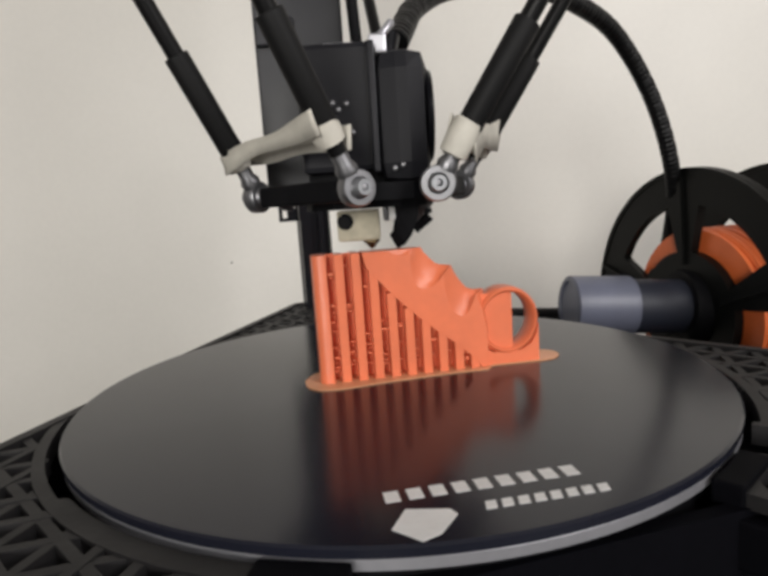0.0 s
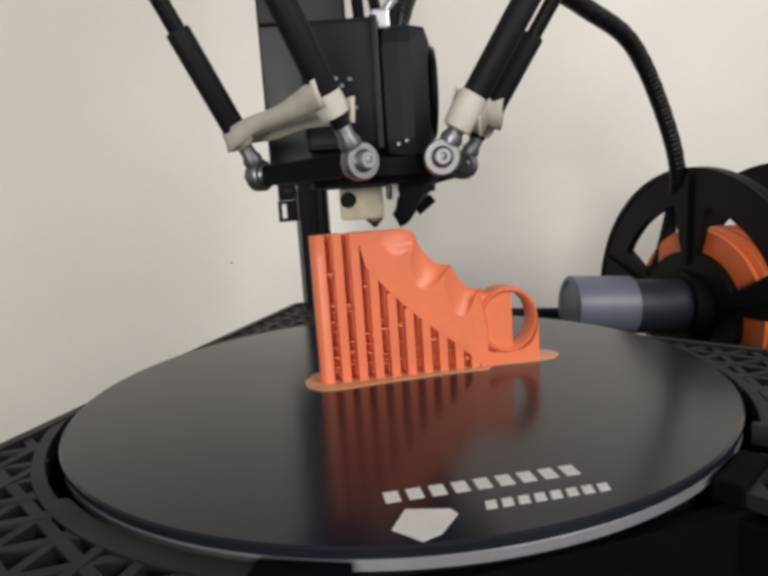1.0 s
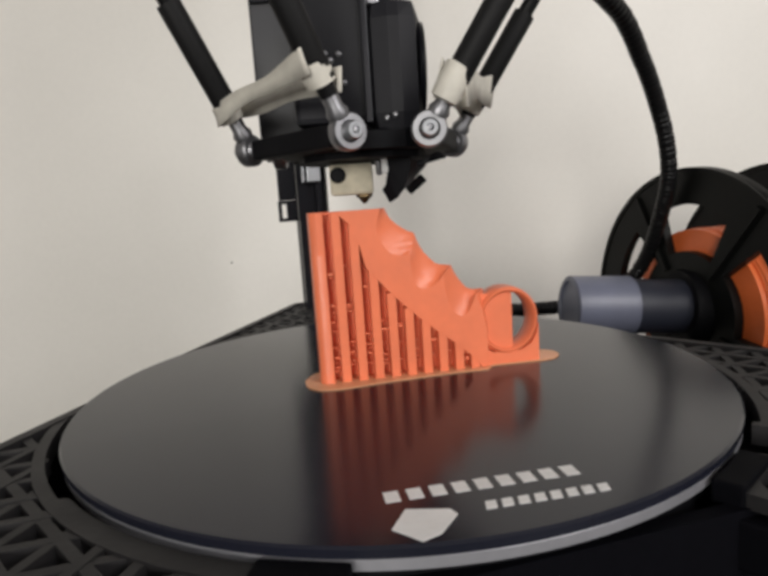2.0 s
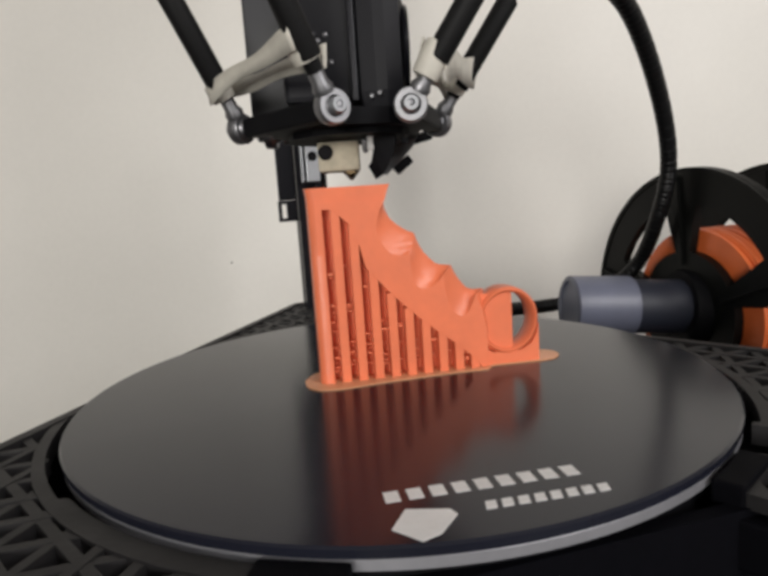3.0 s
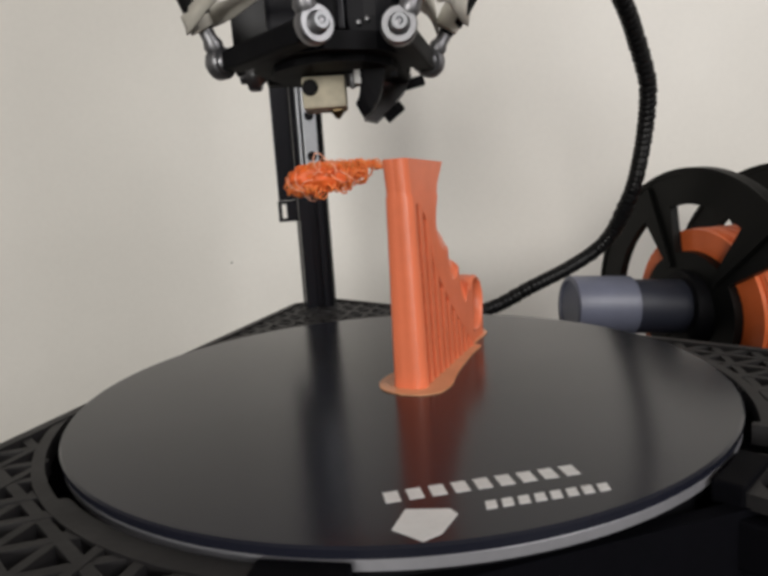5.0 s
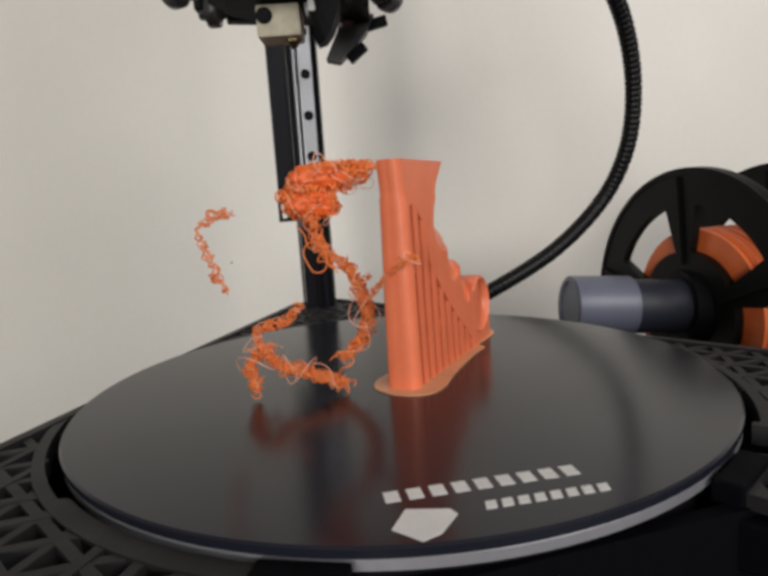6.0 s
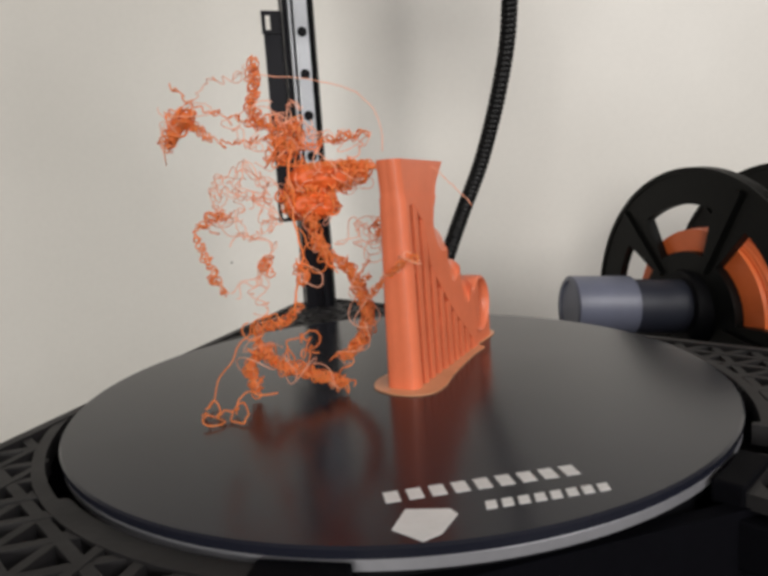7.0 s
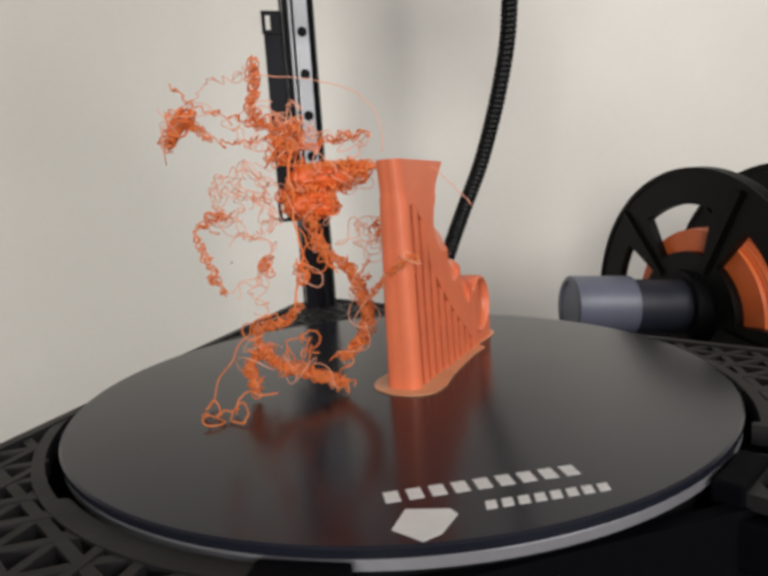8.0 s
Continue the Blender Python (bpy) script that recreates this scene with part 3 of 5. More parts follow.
    # sensor clip coloured flat white to carry its bright highlight
    part("sensor_clip", box((0.0086, -0.0078, 0.0138), (0.0026, 0.0022, 0.0055), 0.0005), WHITE_INK, h, "small sensor clip, its highlight painted white")
    part("duct_lug", box((0.0222, -0.009, 0.0135), (0.0025, 0.003, 0.002), 0.0004), BLACK, duct)
    # fittings at the top where the sheath comes in
    smooth_by_angle(part("hose_fitting", lathe([(0, 0), (0.0052, 0), (0.0052, 0.006), (0.004, 0.0065), (0.004, 0.014), (0, 0.014)], 20, along((0.009, 0.004, 0.069), (0.0125, 0.009, 0.083))), ANODISED, h, smooth=True))
    part("fitting_collar", box((0.007, -0.008, 0.0745), (0.0065, 0.006, 0.007), 0.001), SILVER, h)
    part("cable_tie", lathe(rod_profile(0.0016, 0, 0.011), 10, along((0.006, -0.006, 0.0755), (0.0125, -0.004, 0.083))), SILVER, h, smooth=True)
    part("wire_stalk", lathe(rod_profile(0.0023, 0, 0.05), 12, along((-0.0005, 0.01, 0.074), (-0.004, 0.016, 0.14))), BLACK, h, smooth=True)
    # cream tape tying the lower rod ends together in pairs
    up = {}
    for b, p in JOINTS:
        up[(b, round(p.x, 5))] = (rod_top(b, p, Vector((0, 0.003, 0))) - Vector((0, 0.003, 0)) - p).normalized()
    for b, w in ((REAR + 120, 0.0078), (REAR + 240, 0.013)):
        pair = [p for bb, p in JOINTS if bb == b]
        d = up[(b, round(pair[0].x, 5))]
        pair.sort(key=lambda p: p.x)
        off = polar(0.0044, b)
        a, c = pair[0] + d * 0.0165, pair[1] + d * 0.0200
        for s, tw in ((1, (0.0, 0.25)), (-1, (0.25, -0.1))):
            e = (c - a).normalized() * 0.0012
            lift = Vector((0, 0, 0.0008 * s))
            part("tape_band", ribbon([a - e - d * 0.0022 * s + off * s * 1.25, a * 0.67 + c * 0.33 + off * s * 1.05 + lift, a * 0.33 + c * 0.67 + off * s * 1.1 + lift, c + e * 3 + d * 0.0022 * s + off * s * 1.3], w, 0.0005, tw), TAPE, h, "cream tape band", smooth=True)
        for q, rr in ((a, 0.0051), (c, 0.0051)):
            smooth_by_angle(part("tape_wrap", lathe([(0.003, -w * 0.5), (rr - 0.0004, -w * 0.46), (rr, 0), (rr - 0.0003, w * 0.42), (0.003, w * 0.5)], 18, along(q, q + d), True), TAPE, h, "cream tape wrap", smooth=True))
    return h


HEAD_OB = build_head()


def build_rod():
    r = thing("diagonal_rod", "black diagonal rod with a thick sleeve and steel end", "printer rod", group="diagonal rods")
    smooth_by_angle(part("tube", lathe(rod_profile(0.0030, 0.012, ROD_LENGTH - 0.01), 20), CARBON, r, smooth=True))
    smooth_by_angle(part("sleeve", lathe([(0.003, 0.017), (0.0042, 0.0172), (0.0044, 0.018), (0.0043, 0.0555), (0.0041, 0.0562), (0.003, 0.0564)], 20), SLEEVE, r, smooth=True))
    smooth_by_angle(part("rod_end", lathe([(0, 0.0048), (0.0034, 0.005), (0.0038, 0.007), (0.0028, 0.009), (0.0028, 0.0175), (0, 0.0175)], 18), STEEL, r, "steel rod end", smooth=True))
    return r


RODS = [build_rod()]
for _ in range(5):
    RODS.append(copy_thing(RODS[0], Matrix()))


# ---- the printed part (u along its length, w across, v upwards) ----
THICK = 0.013
GAP_TOPS = (67, 61, 43, 33.5, 27, 21.5, 17, 11.5, 8)
DIAG_V = (0, 4, 11.5, 17, 21.5, 27, 33.5, 44, 53, 61, 67, 72)
DIAG_U = (65, 62.4, 54, 47, 41.5, 36, 29.5, 20.5, 18.6, 15.5, 9, 0)
SLOT_U, PITCH = 5.4, 6.5
# the finger side, groove by groove from the ring upwards: its line along the middle and where that line meets the flat faces
GROOVES = (
    ((69.5, 0.3, 67.5, 0.3), (69.5, 16, 67.5, 14), (69, 25, 66, 23), (68.3, 31.4, 63.4, 30)),
    ((68.3, 31.4, 63.4, 30), (65, 31.2, 59.2, 22.6), (61.1, 32.6, 54.5, 23.6), (57.3, 37.9, 51.5, 31), (55.4, 42, 50.6, 39.2)),
    ((55.4, 42, 50.6, 39.2), (53, 42.3, 48.2, 36.2), (49.4, 43.1, 44.4, 34.2), (45.6, 46.8, 40.2, 35.4), (42.9, 50.9, 38.3, 41), (41.2, 55.8, 38, 48.3)),
    ((41.2, 55.8, 38, 48.3), (39.2, 56.5, 34, 47.6), (37.4, 57.5, 29.6, 49.8), (32.7, 61.2, 25.8, 56.4), (30.1, 66.1, 26.6, 63.6), (30.1, 70.8, 29.6, 69.6), (31.7, 74.9, 31.5, 74.6), (35.9, 79.8, 35.9, 79.8), (39, 83.4, 39, 83.4)))
ACROSS, STEPS = 17, 12


def course(pts):
    """A smooth line through points of four numbers, the same number of steps from point to point."""
    P = [np.array(p, float) for p in pts]
    P = [2 * P[0] - P[1]] + P + [2 * P[-1] - P[-2]]
    out = []
    for i in range(1, len(P) - 2):
        a, b, c, d = P[i - 1:i + 3]
        for k in range(STEPS):
            t = k / STEPS
            out.append(0.5 * (2 * b + (c - a) * t + (2 * a - 5 * b + 4 * c - d) * t * t + (3 * b - a - 3 * c + d) * t ** 3))
    return out


def grip_lines():
    """The finger side's line for each step across the part, falling away from the middle towards both faces."""
    both = np.array([p for g in GROOVES for p in course(g)] + [np.array(GROOVES[-1][-1], float)])
    out = []
    for j in range(ACROSS):
        x = abs(2 * j / (ACROSS - 1) - 1)
        f = x ** 1.3
        out.append(both[:, :2] * (1 - f) + both[:, 2:] * f)
    return out


GRIP_LINES = grip_lines()
KEPT = STEPS * (len(GROOVES[0]) + len(GROOVES[1]) - 2)   # steps of the line up to the second ridge


def grip_edge(j, v):
    """How far the part reaches at height v, for step j across."""
    L = GRIP_LINES[j]
    a, b = L[:-1], L[1:]
    hit = (a[:, 1] - v) * (b[:, 1] - v) <= 0
    if not hit.any():
        return float(L[-1, 0])
    f = (v - a[hit, 1]) / np.where(np.abs(b[hit, 1] - a[hit, 1]) < 1e-9, 1e-9, b[hit, 1] - a[hit, 1])
    return float((a[hit, 0] + f * (b[hit, 0] - a[hit, 0])).min())


def width_at(v):
    """The part narrows upwards, and once more above the end column."""
    return 1 - 0.0029 * v if v < 70 else 0.73


def grip_body(top):
    """The solid lower part of the grip: side views, one for each step across, joined into one skin."""
    rows = []
    for j in range(ACROSS):
        L = GRIP_LINES[j]
        over = int(np.argmax((L[:, 1] > top) & (np.arange(len(L)) > KEPT)))
        a, b = L[over - 1], L[over]
        f = (top - a[1]) / (b[1] - a[1])
        tail = np.linspace(KEPT, over - 1 + f, 60)
        line = list(L[:KEPT]) + [np.array([np.interp(t, np.arange(len(L)), L[:, k]) for k in (0, 1)]) for t in tail]
        vs = np.linspace(top, 0.3, 40)
        line += [np.array([np.interp(v, DIAG_V, DIAG_U) + 0.02, v]) for v in vs]
        rows.append((j, line))
    bm = bmesh.new()
    made = []
    for j, line in rows:
        w = THICK * 1000 * j / (ACROSS - 1)
        mid = THICK * 500
        made.append([bm.verts.new((u / 1000, (mid + (w - mid) * width_at(v)) / 1000, v / 1000)) for u, v in line])
    n = len(made[0])
    for a, b in zip(made, made[1:]):
        for k in range(n):
            bm.faces.new((a[k], a[(k + 1) % n], b[(k + 1) % n], b[k]))
    for r in (made[0][::-1], made[-1]):
        bm.faces.new(r)
    return bm


def sections(v):
    """The islands of the part at height v (mm), each an outline of (u, w) in mm; the same heights give the same kinds of outline."""
    isl = []
    n = sum(1 for g in GAP_TOPS if v < g)
    T = THICK * 1000
    start = float(np.interp(v, DIAG_V, DIAG_U))
    right = [(grip_edge(j, v), T * j / (ACROSS - 1)) for j in range(ACROSS)]
    edge = right[ACROSS // 2][0]
    flare = max(0.0, v - 71.5) * 0.13
    left = [(-flare * 1.1 + d, T * (1 + x) / 2) for x, d in ((1, 2.8), (0.9, 1.5), (0.74, 0.45), (0.5, 0.08), (0.16, 0.0), (0.0, 0.12), (-0.16, 0.0), (-0.5, 0.08), (-0.74, 0.45), (-0.9, 1.5), (-1, 2.8))]
    if n == 0:
        isl.append(right + [(right[-1][0] - 1.5, T), (9, T)] + left + [(9, 0), (right[0][0] - 1.5, 0)])
    else:
        isl.append([(SLOT_U, 0), (SLOT_U, T)] + left)
        start = min(start, edge - 1.5)
        isl.append(right + [(start, T), (start, 0)])
        for i in range(n):
            a = SLOT_U + 3.1 + PITCH * i
            isl.append([(a, 0.2), (a + 3.4, 0.2), (a + 3.2, 6.9), (a + 0.2, 6.9)])
            isl.append([(a + 0.2, 8.3), (a + 3.2, 8.3), (a + 3.4, T - 0.2), (a, T - 0.2)])
        isl.append([(5.2, 7.0), (start + 0.5, 7.0), (start + 0.5, 8.2), (5.2, 8.2)])
    f = width_at(v)
    return [[(u, T / 2 + (w - T / 2) * f) for u, w in o] for o in isl]


def slab(bm, v0, v1, skip=()):
    e = 0.02
    for i, (lo, hi) in enumerate(zip(sections(v0 + e), sections(v1 - e))):
        if len(lo) == len(hi) and i not in skip:
            add_loft(bm, [(u / 1000, w / 1000, v0 / 1000) for u, w in lo], [(u / 1000, w / 1000, v1 / 1000) for u, w in hi])


def levels(a, b, step):
    cuts = sorted({a, b, *[g for g in GAP_TOPS + (70,) if a < g < b]})
    out = []
    for x, y in zip(cuts, cuts[1:]):
        n = max(1, round((y - x) / step))
        out += [(x + (y - x) * i / n, x + (y - x) * (i + 1) / n) for i in range(n)]
    return out


FIRST_TOP, LAST_TOP, GROWTH = 50.0, 83.0, 8.4   # mm, mm, mm a second


def build_print():
    p = thing("printed_part", "orange printed finger-grip part with ribbed supports on a brim", "3d print")
    bm = bmesh.new()
    for v0, v1 in levels(0.3, FIRST_TOP, 1.6):
        slab(bm, v0, v1, (0, 1))
    # the end wall and the solid grip run through in one skin each
    rows = []
    for v in sorted({v for ab in levels(0.3, FIRST_TOP, 0.8) for v in ab}):
        rows.append([bm.verts.new((u / 1000, w / 1000, v / 1000)) for u, w in sections(v)[0]])
    n = len(rows[0])
    for a, b in zip(rows, rows[1:]):
        for k in range(n):
            bm.faces.new((a[k], a[(k + 1) % n], b[(k + 1) % n], b[k]))
    bm.faces.new(rows[0][::-1])
    bm.faces.new(rows[-1])
    smooth_by_angle(part("lower_body", bm, ORANGE, p, smooth=True), 32)
    smooth_by_angle(part("finger_grip", grip_body(FIRST_TOP), ORANGE, p, smooth=True), 17)
    # blobs and burrs left in the slots between the ribs
    bm = bmesh.new()
    rng = random.Random(9)
    for i, g in enumerate(GAP_TOPS):
        for v in [13.4] + [rng.uniform(4, min(g, 47)) for _ in range(int(g / 6))]:
            if v < g - 1:
                add_box(bm, ((SLOT_U + 1.5 + PITCH * i + rng.uniform(-0.5, 0.5)) / 1000, rng.uniform(2.0, 5.4) / 1000, v / 1000), (rng.uniform(1.2, 3.2) / 1000, 0.0012, rng.uniform(0.4, 0.9) / 1000), 0.00015)
    tagged(part("slot_stringing", bm, ORANGE, p), kind="stuff")
    # finger ring with its supporting sheet
    bm = bmesh.new()
    N = 56
    prof = []
    for i in range(N):
        a = 2 * math.pi * i / N
        c, s = math.cos(a), math.sin(a)
        prof.append([(76.8 + c * ru, w, 18.1 + s * rv) for ru, rv, w in ((11.0, 11.6, 1.6), (11.8, 12.5, 0.9), (12.8, 13.6, 1.7), (13.1, 13.9, 6.5), (12.8, 13.6, 11.3), (11.8, 12.5, 12.1), (11.0, 11.6, 11.4), (10.7, 11.3, 6.5))])
    vv = [[bm.verts.new((x / 1000, y / 1000, z / 1000)) for x, y, z in r] for r in prof]
    for i in range(N):
        for k in range(8):
            a, b = vv[i], vv[(i + 1) % N]
            bm.faces.new((a[k], a[(k + 1) % 8], b[(k + 1) % 8], b[k]))
    smooth_by_angle(part("finger_ring", bm, ORANGE, p, smooth=True), 50)
    part("ring_support", box((0.0722, 0.0034, 0.0180), (0.0136, 0.0012, 0.0232)), ORANGE, p)
    bm = bmesh.new()
    foot = [(63, 0.3), (89.8, 0.3), (89.8, 16), (89, 12), (87, 8.2), (83, 5.6), (77, 4.7), (70, 5.6), (63, 9)]
    add_loft(bm, [(u / 1000, 0.0016, v / 1000) for u, v in foot], [(u / 1000, 0.0114, v / 1000) for u, v in foot])
    part("ring_foot", bm, ORANGE, p)
    # brim
    bm = bmesh.new()
    edge = [(-6, 7), (-5, -1), (0, -6.5), (9, -7.6), (22, -5.6), (38, -4.2), (55, -3.4), (66, -3.6), (69, 0.2), (78, 0.4), (88, 0), (96, 1.4), (100.5, 6), (100.5, 12), (96, 15.5), (86, 14.5), (70, 17.5), (45, 18.5), (20, 20), (7, 20.5), (-2, 16)]
    out = [(q.x / 1000, q.y / 1000) for q in spline([(u, w, 0) for u, w in edge + edge[:1]], 110)[:-1]]
    add_loft(bm, [(x, y, 0.0001) for x, y in out], [(x, y, 0.0005) for x, y in out])
    part("brim", bm, BRIM, p, "thin pale orange brim")
    # upper layers, hidden in the base and raised one by one as growth
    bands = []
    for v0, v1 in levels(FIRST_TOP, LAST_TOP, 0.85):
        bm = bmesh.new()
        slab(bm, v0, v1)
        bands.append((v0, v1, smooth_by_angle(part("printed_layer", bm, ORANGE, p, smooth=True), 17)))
    return p, bands


PRINT_OB, BANDS = build_print()


# ---- the corrugated sheath, in short rigid links ----
LINKS = 64
# places of the head: seconds, x, y, z
HEAD_A = [
    (0.0, -0.0061, 0.0030, 0.0507), (0.1, -0.0124, 0.0030, 0.0517), (0.2, -0.0052, 0.0030, 0.0528), (0.3, 0.0026, 0.0030, 0.0529), (0.4, -0.0158, 0.0030, 0.0554), (0.5, -0.0183, 0.0030, 0.0562),
    (0.6, 0.0005, 0.0030, 0.0571), (0.7, -0.0082, 0.0030, 0.0573), (0.8, -0.0048, 0.0030, 0.0578), (0.9, -0.0050, 0.0030, 0.0584), (1.0, -0.0044, 0.0030, 0.0589), (1.1, -0.0001, 0.0030, 0.0600),
    (1.2, -0.0106, 0.0030, 0.0611), (1.3, -0.0117, 0.0030, 0.0625), (1.4, -0.0004, 0.0030, 0.0631), (1.5, -0.0112, 0.0030, 0.0640), (1.6, -0.0182, 0.0030, 0.0656), (1.7, -0.0110, 0.0030, 0.0657)]
HEAD_B = [
    (2.0, -0.0078, 0.0055, 0.0685), (2.3, -0.0161, 0.0079, 0.0719), (2.6, -0.0083, 0.0104, 0.0742), (2.8, -0.0290, 0.0120, 0.0769), (2.9, -0.0123, 0.0140, 0.0773), (3.0, -0.0127, 0.0165, 0.0783),
    (3.1, -0.0122, 0.0160, 0.0786), (3.2, -0.0189, 0.0150, 0.0810), (3.3, 0.0009, 0.0145, 0.0810), (3.4, -0.0187, 0.0140, 0.0834), (3.5, -0.0050, 0.0135, 0.0823), (3.6, -0.0277, 0.0125, 0.0855),
    (3.7, -0.0105, 0.0120, 0.0833), (3.8, -0.0051, 0.0120, 0.0832), (3.9, -0.0204, 0.0117, 0.0842), (4.0, -0.0148, 0.0145, 0.0855), (4.1, -0.0264, 0.0080, 0.0861), (4.2, -0.0254, 0.0050, 0.0870),
    (4.3, -0.0262, 0.0050, 0.0871), (4.4, -0.0129, 0.0108, 0.0884), (4.5, -0.0213, 0.0108, 0.0885), (4.6, -0.0124, 0.0080, 0.0901), (4.7, -0.0250, 0.0055, 0.0912)]
HEAD_C = [
    (5.0, -0.0157, 0.0060, 0.1015), (5.4, -0.0279, 0.0080, 0.1112), (5.8, -0.0303, 0.0086, 0.1205), (5.9, -0.0283, 0.0086, 0.1218), (6.0, -0.0309, 0.0086, 0.1289), (6.1, -0.0325, 0.0086, 0.1311),
    (6.2, -0.0309, 0.0086, 0.1426), (6.3, -0.0317, 0.0086, 0.1443), (6.4, -0.0317, 0.0086, 0.1478), (6.5, -0.0322, 0.0086, 0.1506), (6.6, -0.0267, 0.0086, 0.1997), (6.8, -0.0245, 0.0086, 0.2139),
    (8.0, -0.0245, 0.0086, 0.2139)]
# lines of the sheath from the head down behind the bed: seconds, points
SHEATH_SHAPES = [
    (0.0, [(0.011, 0.030, 0.137), (0.021, 0.055, 0.156), (0.043, 0.080, 0.171), (0.086, 0.105, 0.177), (0.120, 0.130, 0.174), (0.153, 0.155, 0.161), (0.182, 0.170, 0.124), (0.199, 0.178, 0.079), (0.212, 0.203, 0.041), (0.207, 0.217, -0.000), (0.175, 0.222, -0.026), (0.116, 0.219, -0.026), (0.037, 0.190, -0.014)]),
    (0.5, [(0.008, 0.030, 0.140), (0.021, 0.055, 0.163), (0.048, 0.080, 0.179), (0.081, 0.105, 0.178), (0.117, 0.130, 0.173), (0.144, 0.155, 0.163), (0.169, 0.170, 0.135), (0.189, 0.178, 0.093), (0.207, 0.203, 0.059), (0.205, 0.217, 0.013), (0.175, 0.222, -0.024), (0.116, 0.219, -0.026), (0.037, 0.190, -0.014)]),
    (1.0, [(0.008, 0.030, 0.138), (0.021, 0.055, 0.167), (0.048, 0.080, 0.185), (0.091, 0.105, 0.180), (0.126, 0.130, 0.171), (0.162, 0.155, 0.156), (0.188, 0.170, 0.118), (0.203, 0.178, 0.076), (0.211, 0.203, 0.041), (0.204, 0.217, -0.000), (0.175, 0.222, -0.026), (0.116, 0.219, -0.026), (0.037, 0.190, -0.014)]),
    (1.5, [(0.009, 0.030, 0.159), (0.045, 0.057, 0.189), (0.086, 0.085, 0.183), (0.120, 0.112, 0.171), (0.153, 0.139, 0.155), (0.183, 0.165, 0.121), (0.198, 0.175, 0.076), (0.203, 0.193, 0.042), (0.199, 0.216, 0.004), (0.171, 0.221, -0.021), (0.117, 0.222, -0.024), (0.037, 0.190, -0.014)]),
    (3.0, [(0.022, 0.030, 0.206), (0.069, 0.060, 0.210), (0.112, 0.090, 0.183), (0.147, 0.120, 0.164), (0.177, 0.150, 0.124), (0.193, 0.170, 0.083), (0.191, 0.180, 0.047), (0.191, 0.215, 0.009), (0.163, 0.220, -0.013), (0.118, 0.225, -0.021), (0.037, 0.190, -0.014)]),
    (3.5, [(0.022, 0.030, 0.210), (0.069, 0.060, 0.216), (0.112, 0.090, 0.192), (0.147, 0.120, 0.166), (0.177, 0.150, 0.124), (0.192, 0.170, 0.089), (0.191, 0.180, 0.047), (0.191, 0.215, 0.012), (0.163, 0.220, -0.009), (0.114, 0.225, -0.019), (0.037, 0.190, -0.018)]),
    (4.5, [(0.023, 0.030, 0.224), (0.058, 0.060, 0.230), (0.100, 0.090, 0.205), (0.135, 0.120, 0.172), (0.166, 0.150, 0.134), (0.182, 0.170, 0.096), (0.179, 0.180, 0.051), (0.174, 0.215, 0.017), (0.132, 0.220, -0.005), (0.074, 0.225, -0.022), (0.030, 0.190, -0.021)]),
    (5.8, [(0.029, 0.080, 0.265), (0.067, 0.098, 0.267), (0.109, 0.116, 0.237), (0.148, 0.133, 0.197), (0.164, 0.151, 0.163), (0.169, 0.164, 0.127), (0.165, 0.172, 0.088), (0.147, 0.180, 0.047), (0.109, 0.173, 0.019), (0.064, 0.167, -0.005), (0.034, 0.160, -0.013)]),
    (6.0, [(0.029, 0.080, 0.265), (0.067, 0.098, 0.267), (0.104, 0.116, 0.245), (0.133, 0.133, 0.201), (0.156, 0.151, 0.167), (0.167, 0.164, 0.131), (0.166, 0.172, 0.094), (0.152, 0.180, 0.060), (0.116, 0.173, 0.028), (0.067, 0.167, 0.002), (0.031, 0.160, -0.012)]),
    (6.5, [(0.029, 0.080, 0.271), (0.063, 0.100, 0.277), (0.097, 0.120, 0.250), (0.130, 0.139, 0.203), (0.150, 0.159, 0.166), (0.152, 0.168, 0.117), (0.143, 0.177, 0.080), (0.110, 0.175, 0.042), (0.065, 0.167, 0.014), (0.032, 0.160, -0.001)]),
    (6.6, [(-0.027, 0.080, 0.290), (0.020, 0.100, 0.310), (0.058, 0.120, 0.281), (0.082, 0.139, 0.222), (0.087, 0.159, 0.179), (0.082, 0.168, 0.140), (0.070, 0.177, 0.094), (0.055, 0.175, 0.059), (0.042, 0.167, 0.030), (0.032, 0.160, 0.005)]),
    (8.0, [(-0.027, 0.080, 0.290), (0.020, 0.100, 0.310), (0.058, 0.120, 0.281), (0.082, 0.139, 0.222), (0.087, 0.159, 0.179), (0.082, 0.168, 0.140), (0.070, 0.177, 0.094), (0.055, 0.175, 0.059), (0.042, 0.167, 0.030), (0.032, 0.160, 0.005)])]
# lines of the loose strands
BRIDGE = [(-0.0243, -0.0060, 0.0823), (-0.0166, -0.0060, 0.0831), (-0.0075, -0.0060, 0.0828), (0.0016, -0.0060, 0.0819)]
BRIDGE_END = [(-0.0289, -0.0060, 0.0781), (-0.0258, -0.0060, 0.0824), (-0.0203, -0.0060, 0.0829), (-0.0149, -0.0060, 0.0817)]
DROOP = [(-0.0168, -0.0060, 0.0809), (-0.0215, -0.0060, 0.0785), (-0.0238, -0.0060, 0.0732), (-0.0263, -0.0060, 0.0761), (-0.0273, -0.0060, 0.0816)]
